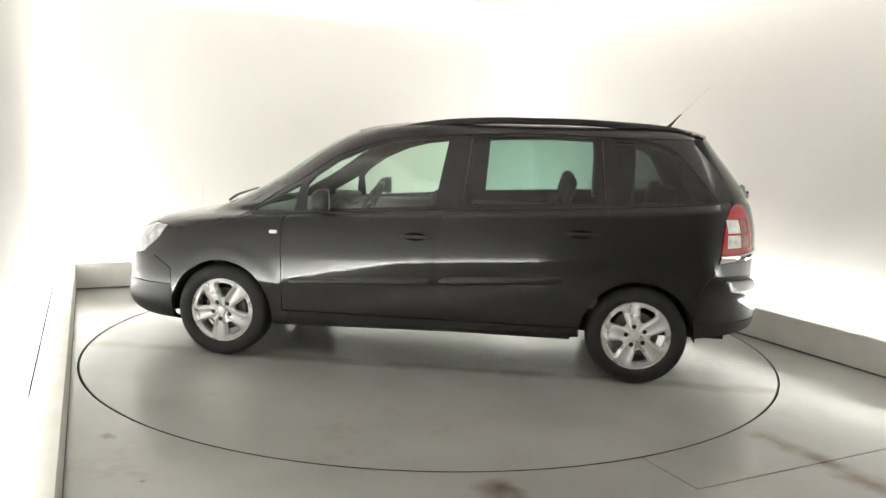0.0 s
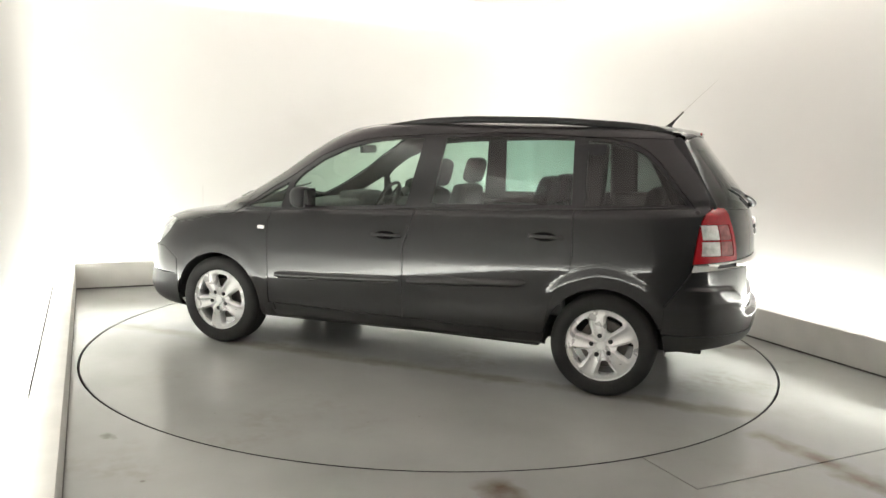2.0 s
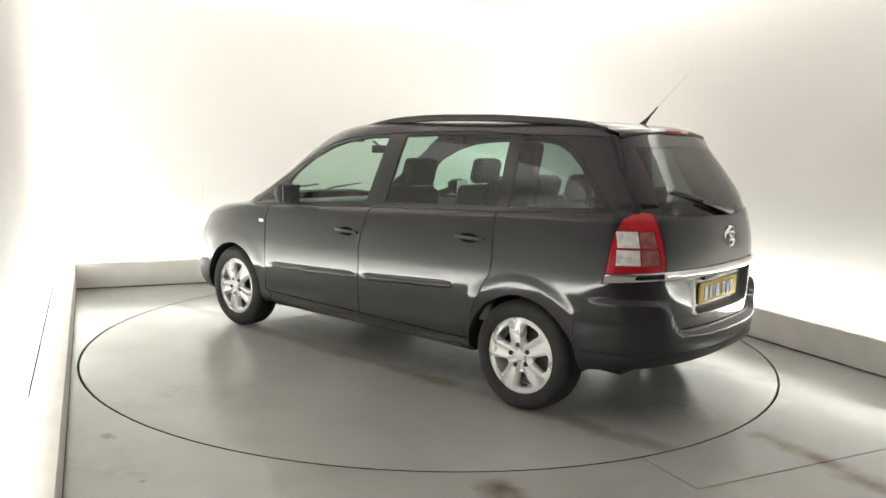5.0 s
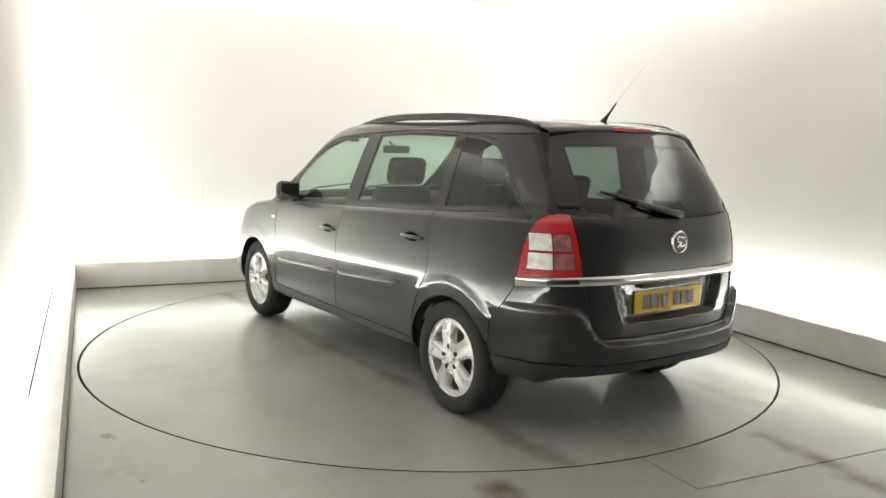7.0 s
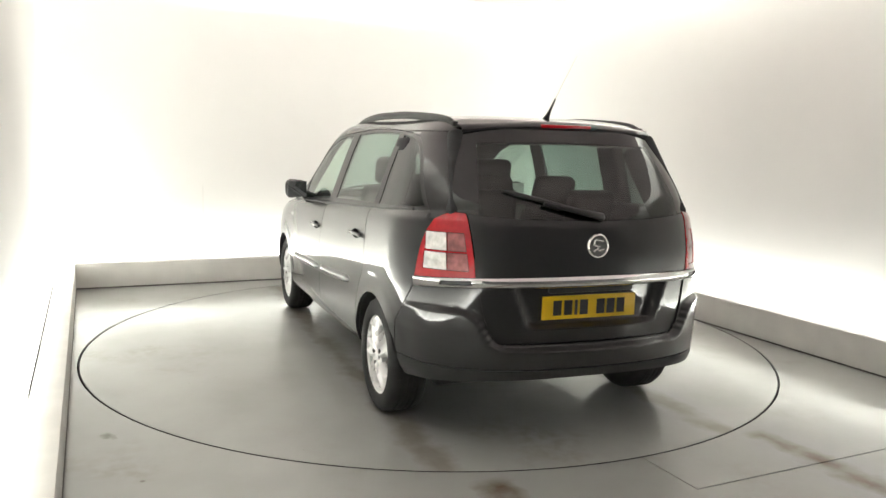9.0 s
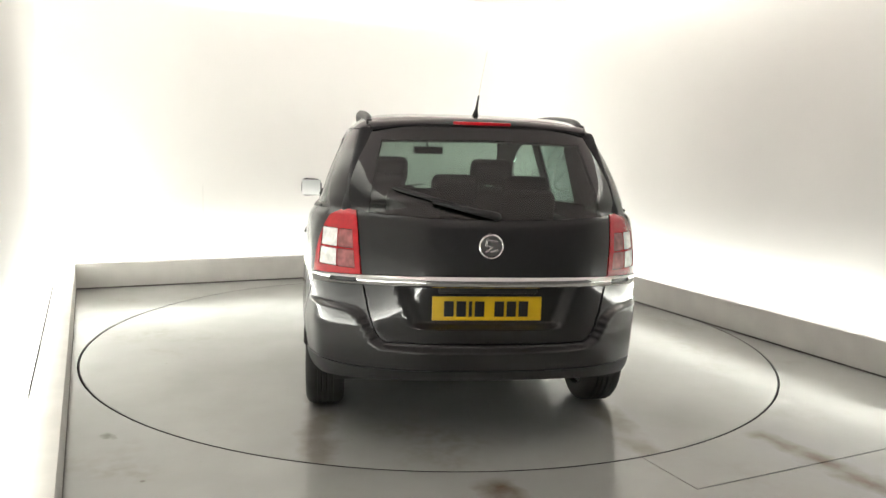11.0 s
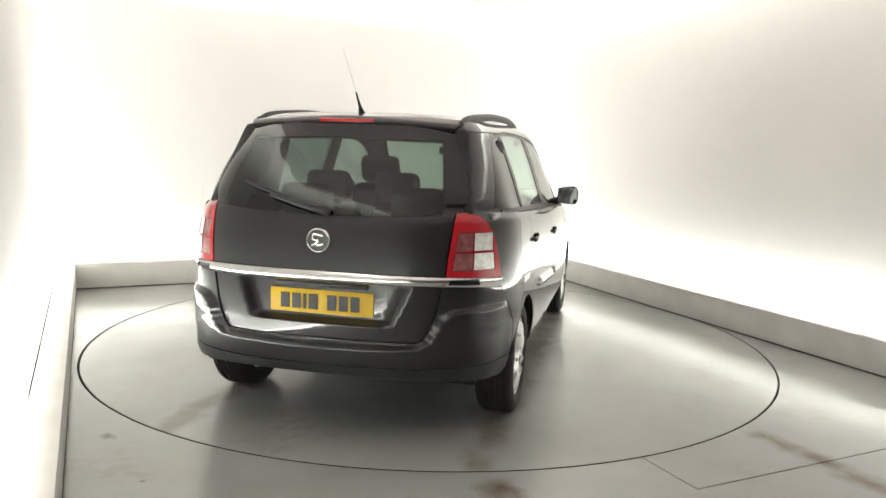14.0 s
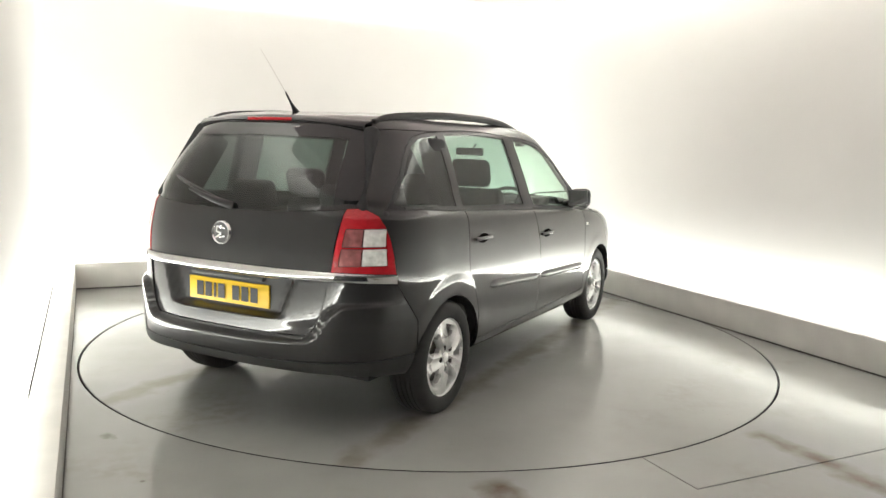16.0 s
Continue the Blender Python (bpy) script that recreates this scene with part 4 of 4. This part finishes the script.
def cabin():
    bm = bmesh.new()
    box(bm, 2.12, 2.66, -0.74, 0.74, 0.72, 0.995, 0.05, 3)
    for v in bm.verts:
        if v.co.x > 2.4 and v.co.z > 0.9:
            v.co.z -= 0.02
    box(bm, 2.10, 2.34, -0.56, -0.20, 0.95, 1.05, 0.035, 3)
    part("dashboard", bm, TRIM_GREY, CAR, "grey plastic dashboard", angle=60)
    bm = bmesh.new()
    m = pose(1.99, -0.38, 0.97, 0, 62, 0)
    ring = [m @ Vector((0.18 * math.cos(a), 0.18 * math.sin(a), 0)) for a in [2 * math.pi * k / 28 for k in range(29)]]
    tube(bm, ring, 0.014, 8, False)
    lathe(bm, [(0.0001, 0.02), (0.05, 0.018), (0.06, -0.02)], 16, m @ Matrix.Rotation(radians(90), 4, "X"))
    for a in (0, 120, 240):
        d = Vector((math.cos(radians(a + 90)), math.sin(radians(a + 90)), 0))
        tube(bm, [m @ (d * 0.04), m @ (d * 0.175)], 0.011, 6)
    part("steering_wheel", bm, PLASTIC, CAR, "black steering wheel", angle=60)
    bm = bmesh.new()
    box(bm, 1.955, 1.985, -0.12, 0.12, 1.365, 1.425, 0.014, 3)
    tube(bm, [(1.985, 0, 1.40), (2.08, 0, 1.455)], 0.009, 6)
    part("rear_view_mirror", bm, PLASTIC, CAR, "black inside mirror", angle=60)
    for s in (1, -1):
        for x0, x1 in ((1.30, 2.20), (0.24, 1.22)):
            bm = bmesh.new()
            box(bm, x0, x1, s * 0.80 - 0.025, s * 0.80 + 0.025, 0.45, 0.99, 0.02, 2)
            box(bm, x0 + 0.15, x1 - 0.2, s * 0.76 - 0.03, s * 0.76 + 0.03, 0.76, 0.82, 0.02, 2)
            part("door_trim", bm, TRIM_GREY, CAR, "grey inner door trim", angle=60)
    for s in (1, -1):
        bm = bmesh.new()
        box(bm, -0.11, 0.11, -0.045, 0.045, -0.27, 0.22, 0.03, 3, pose(-0.36, s * 0.60, 1.30, s * 11, 30, 0))
        box(bm, -0.10, 0.10, -0.04, 0.04, -0.22, 0.22, 0.03, 3, pose(0.15, s * 0.70, 1.27, s * 15, 0, 0))
        box(bm, -0.50, 0.22, s * 0.72 - 0.05, s * 0.72 + 0.05, 0.70, 1.13, 0.03, 3)
        part("pillar_trim", bm, SEAT, CAR, "dark trim round the rear side windows", angle=60)
    bm = bmesh.new()
    box(bm, -0.55, 2.3, -0.72, 0.72, 0.29, 0.36, 0.01)
    part("cabin_floor", bm, LINER, CAR, "dark cabin carpet")
    bm = bmesh.new()
    box(bm, -0.60, -0.20, -0.62, 0.62, 0.62, 0.66, 0.01)
    part("boot_floor", bm, LINER, CAR, "dark boot floor")


cabin()


def rub_strip(x0, x1, z0, z1, s):
    bm = bmesh.new()
    n, rows = 26, []
    for k in range(n + 1):
        t = k / n
        x, z = x0 + (x1 - x0) * t, z0 + (z1 - z0) * t
        end = min(1.0, min(t, 1 - t) * 18)
        row = []
        for dz, out in ((-0.026, -0.004), (-0.023, 0.012), (-0.012, 0.020), (0.010, 0.017), (0.024, 0.006), (0.028, -0.004)):
            p, nn = skin_at(x, z + dz * (0.5 + 0.5 * end))
            p = p + Vector((0, 1, 0)) * (out * end if out > 0 else out)
            row.append(bm.verts.new((p.x, s * p.y, p.z)))
        rows.append(row)
    for a, b in zip(rows, rows[1:]):
        for k in range(len(a) - 1):
            bm.faces.new((a[k], a[k + 1], b[k + 1], b[k]))
    bmesh.ops.recalc_face_normals(bm, faces=bm.faces)
    if (sum(f.normal.y for f in bm.faces) > 0) != (s > 0):
        bmesh.ops.reverse_faces(bm, faces=bm.faces)
    part("rub_strip", bm, PAINT, CAR, "grey rub strip on the door", angle=50)


def handle(x, z, s):
    p, n = skin_at(x, z)
    m = Matrix.Translation((p.x, s * p.y, p.z))
    # the door is not hollowed: a black oval plate paints the recess's shade
    cup = bmesh.new()
    rings = lathe(cup, [(0.0001, 0.0005), (0.6, 0.0008), (0.92, 0.0028), (1.0, 0.0040), (1.06, 0.0005)], 28)
    for v in cup.verts:
        v.co = m @ Vector((v.co.x * 0.066, s * (v.co.y + 0.004), v.co.z * 0.026))
    bmesh.ops.recalc_face_normals(cup, faces=cup.faces)
    ob = part("door_handle", cup, RECESS_SHADE, CAR, "grey pull handle over a dark recess", angle=60)
    bm = bmesh.new()
    box(bm, -0.115, 0.095, 0.016, 0.034, -0.010, 0.010, 0.0075, 3)
    box(bm, -0.105, -0.080, -0.002, 0.022, -0.009, 0.009, 0.004, 2)
    box(bm, 0.072, 0.090, -0.002, 0.022, -0.009, 0.009, 0.004, 2)
    for v in bm.verts:
        v.co.y -= 1.2 * v.co.x ** 2 if v.co.y > 0.01 else 0
        v.co = m @ Vector((v.co.x, s * v.co.y, v.co.z))
    bmesh.ops.recalc_face_normals(bm, faces=bm.faces)
    part("handle_bar", bm, PAINT, ob, angle=60)


def wing_mirror(s):
    bm = bmesh.new()
    box(bm, -0.062, 0.062, -0.105, 0.105, -0.083, 0.083, 0.058, 5)
    for v in bm.verts:
        t = (v.co.x + 0.065) / 0.13
        v.co.y *= 1 - 0.28 * t
        v.co.z *= 1 - 0.30 * t
        v.co.z *= 1 + 0.10 * (v.co.y / 0.105)
        v.co = Vector((1.995 + v.co.x, s * (0.925 + v.co.y * 0.86), 1.080 + v.co.z * 0.95))
    bmesh.ops.recalc_face_normals(bm, faces=bm.faces)
    ob = part("door_mirror", bm, PLASTIC, CAR, "dark door mirror", angle=60)
    bm = bmesh.new()
    box(bm, 1.926, 1.9285, s * 0.925 - 0.072, s * 0.925 + 0.072, 1.080 - 0.060, 1.080 + 0.060, 0.001, 1)
    part("mirror_glass", bm, MIRROR, ob, "mirror glass")
    bm = bmesh.new()
    tube(bm, [(2.06, s * 0.795, 1.005), (2.045, s * 0.84, 1.030), (2.01, s * 0.88, 1.055)], [0.045, 0.034, 0.030], 12)
    part("mirror_arm", bm, PLASTIC, ob, angle=60)


def roof_rail(s):
    bm = bmesh.new()
    xs = np.linspace(-0.31, 1.78, 40)
    top = pchip([-0.31, -0.27, -0.18, 0.12, 0.50, 0.86, 1.20, 1.42, 1.62, 1.74, 1.78], [1.540, 1.574, 1.600, 1.624, 1.637, 1.636, 1.620, 1.592, 1.553, 1.522, 1.508], xs)
    rows = []
    for x, z in zip(xs, top):
        y = 0.585 - 0.035 * abs((x - 0.7) / 1.0) ** 2
        row = []
        for a in range(10):
            c, d = math.cos(2 * math.pi * a / 10), math.sin(2 * math.pi * a / 10)
            row.append(bm.verts.new((x, s * (y + 0.018 * c), z - 0.022 + 0.022 * d)))
        rows.append(row)
    for a, b in zip(rows, rows[1:]):
        for k in range(10):
            bm.faces.new((a[k], a[(k + 1) % 10], b[(k + 1) % 10], b[k]))
    bm.faces.new(rows[0]), bm.faces.new(rows[-1])
    bmesh.ops.recalc_face_normals(bm, faces=bm.faces)
    ob = part("roof_rail", bm, PLASTIC, CAR, "black roof rail", angle=60)
    for x, z in ((-0.24, 1.560), (1.66, 1.522)):
        bm = bmesh.new()
        y = 0.585 - 0.035 * abs((x - 0.7) / 1.0) ** 2
        box(bm, x - 0.055, x + 0.055, s * y - 0.016, s * y + 0.016, z - 0.075, z + 0.012, 0.008, 2)
        part("rail_foot", bm, PLASTIC, ob)


for s in (1, -1):
    rub_strip(2.225, 1.300, 0.541, 0.587, s)
    rub_strip(1.238, 0.465, 0.590, 0.642, s)
    handle(1.395, 0.868, s)
    handle(0.365, 0.930, s)
    wing_mirror(s)
    roof_rail(s)
    p, n = skin_at(2.335, 0.856)
    bm = bmesh.new()
    box(bm, p.x - 0.026, p.x + 0.026, s * p.y - 0.006, s * p.y + 0.006, p.z - 0.012, p.z + 0.012, 0.005, 2)
    part("side_indicator", bm, CLEAR_LENS, CAR, "small clear side indicator")
    # black seal along the foot of the windows
    bm = bmesh.new()
    pts = []
    for k in range(40):
        x = 2.50 - 2.86 * k / 39
        z = 1.100 - 0.055 * x + 0.004 + (0.0 if x > 0.2 else 0.012 * (0.2 - x) / 0.6)
        q, n = skin_at(x, z)
        pts.append((q.x, s * (q.y - 0.002), q.z))
    tube(bm, pts, 0.008, 6)
    part("window_seal", bm, PLASTIC, CAR, "black seal under the side windows", angle=60)
    bm = bmesh.new()
    tube(bm, [(2.86, s * 0.25 + 0.1, 1.005), (2.84, s * 0.25, 1.040), (2.80, s * 0.25 - 0.30, 1.075)], [0.010, 0.009, 0.006], 6)
    part("windscreen_wiper", bm, PLASTIC, CAR, "black windscreen wiper", angle=60)


def tail_things():
    # number plate: plain dark bars in place of its characters
    back = rear_at(0.0, 0.69) + 0.001
    bm = bmesh.new()
    box(bm, back - 0.004, back + 0.008, -0.262, 0.262, 0.634, 0.749, 0.003, 2)
    for v in bm.verts:
        v.co.x += 0.09 * v.co.y ** 2
    plate = part("number_plate", bm, YELLOW, CAR, "yellow rear plate with plain dark bars")
    x = 0.207
    for k in range(7):
        w = 0.016 if k == 2 else 0.046
        if k == 4:
            x -= 0.036
        bm = bmesh.new()
        y1 = x - w
        yc = 0.5 * (x + y1)
        off = 0.09 * yc ** 2
        box(bm, back - 0.0058 + off, back - 0.0035 + off, y1, x, 0.654, 0.728, 0.001, 1)
        part("plate_bar", bm, INK, plate)
        x = y1 - 0.0125
    bm = bmesh.new()
    box(bm, back - 0.012, back + 0.012, -0.235, 0.235, 0.765, 0.792, 0.006, 2)
    part("plate_lamp_bar", bm, PLASTIC, TAILGATE, "dark lamp bar over the plate")
    # round badge, kept plain
    bm = bmesh.new()
    m = pose(rear_at(0.0, 0.993) - 0.002, 0, 0.993, 0, 3, 0) @ Matrix.Rotation(radians(90), 4, "Z")
    lathe(bm, [(0.047, -0.004), (0.048, 0.010), (0.053, 0.014), (0.059, 0.010), (0.061, -0.006)], 40, m)
    bmesh.ops.recalc_face_normals(bm, faces=bm.faces)
    badge = part("badge", bm, CHROME, TAILGATE, "round chrome badge", angle=60)
    bm = bmesh.new()
    lathe(bm, [(0.0001, 0.006), (0.046, 0.005), (0.048, -0.004)], 40, m)
    bmesh.ops.recalc_face_normals(bm, faces=bm.faces)
    part("badge_disc", bm, TRIM_GREY, badge, "dark badge centre")
    bm = bmesh.new()
    for a, b in (((-0.026, 0.022), (0.022, 0.030)), ((0.022, 0.030), (0.026, 0.004)), ((0.026, 0.004), (-0.006, -0.004)), ((-0.006, -0.004), (0.028, -0.026)), ((-0.030, -0.016), (0.004, -0.024))):
        tube(bm, [m @ Vector((a[0], 0.009, a[1])), m @ Vector((b[0], 0.009, b[1]))], 0.0055, 8)
    part("badge_mark", bm, CHROME, badge, angle=60)
    # wiper with its hub, lying over the glass
    def over_glass(y, z, out):
        return (rear_at(y, z) - out, y, z)
    bm = bmesh.new()
    tube(bm, [over_glass(-0.03, 1.126, 0.006), over_glass(-0.02, 1.134, 0.030), over_glass(0.08, 1.152, 0.034), over_glass(0.17, 1.172, 0.032), over_glass(0.27, 1.193, 0.026)], [0.022, 0.020, 0.015, 0.012, 0.009], 10)
    wiper = part("rear_wiper", bm, PLASTIC, TAILGATE, "black rear wiper", angle=60)
    bm = bmesh.new()
    tube(bm, [over_glass(0.04 + 0.41 * k / 8, 1.148 + 0.100 * k / 8, 0.013) for k in range(9)], [0.008] + [0.010] * 7 + [0.005], 8)
    part("wiper_blade", bm, PLASTIC, wiper, angle=60)
    # spoiler edge with the high brake lamp
    bm = bmesh.new()
    rows = []
    for k in range(33):
        y = -0.56 + 1.12 * k / 32
        bow = (y / 0.6) ** 2
        x0, z0 = -0.375 + 0.050 * bow, 1.583 - 0.034 * bow
        reach = 1.0 - 0.75 * bow ** 4
        rows.append([bm.verts.new(q) for q in ((x0 + 0.10, y, z0 + 0.012), (x0, y, z0 + 0.004), (x0 - 0.058 * reach, y * 0.985, z0 - 0.014), (x0 - 0.064 * reach, y * 0.985, z0 - 0.024), (x0 - 0.050 * reach, y * 0.98, z0 - 0.038), (x0 + 0.02, y * 0.98, z0 - 0.045))])
    for a, b in zip(rows, rows[1:]):
        for k in range(5):
            bm.faces.new((a[k], b[k], b[k + 1], a[k + 1]))
    bmesh.ops.recalc_face_normals(bm, faces=bm.faces)
    if sum(f.normal.z for f in bm.faces) < 0:
        bmesh.ops.reverse_faces(bm, faces=bm.faces)
    spoiler = part("spoiler", bm, PAINT, TAILGATE, angle=50)
    bm = bmesh.new()
    box(bm, -0.4425, -0.41, -0.145, 0.145, 1.5520, 1.5690, 0.004, 2)
    for v in bm.verts:
        v.co.x += 0.15 * v.co.y ** 2
    part("high_brake_lamp", bm, RED_LENS, TAILGATE, "thin red high brake lamp")
    # aerial
    bm = bmesh.new()
    tube(bm, [(-0.205, 0, 1.585), (-0.22, 0, 1.607), (-0.240, 0, 1.630), (-0.262, 0, 1.655), (-0.305, 0, 1.705)], [0.026, 0.017, 0.010, 0.006, 0.0045], 12)
    aerial = part("aerial", bm, PLASTIC, CAR, "black roof aerial", angle=60)
    bm = bmesh.new()
    tube(bm, [(-0.305, 0, 1.705), (-0.40, 0, 1.805), (-0.50, 0, 1.905)], [0.0016, 0.0013, 0.0010], 6)
    part("aerial_whip", bm, WHIP, aerial, "thin pale aerial whip")


tail_things()
SKIN.free()


# ---------------------------------------------------------------- what moves
def heading(t):
    """The car's heading in degrees as the turntable carries it round."""
    s = (t - 8.0) / 8.0
    return 117.878 - 55.432 * s - 1.479 * s * s + 0.670 * s ** 3


def motions():
    rows = [(k * 0.5, pose(0, 0, 0, 0, 0, heading(k * 0.5))) for k in range(33)]
    walk(TURNTABLE, rows)
    walk(CAR, [(t, m @ pose(OFFSET[0], OFFSET[1], 0.0)) for t, m in rows])


motions()
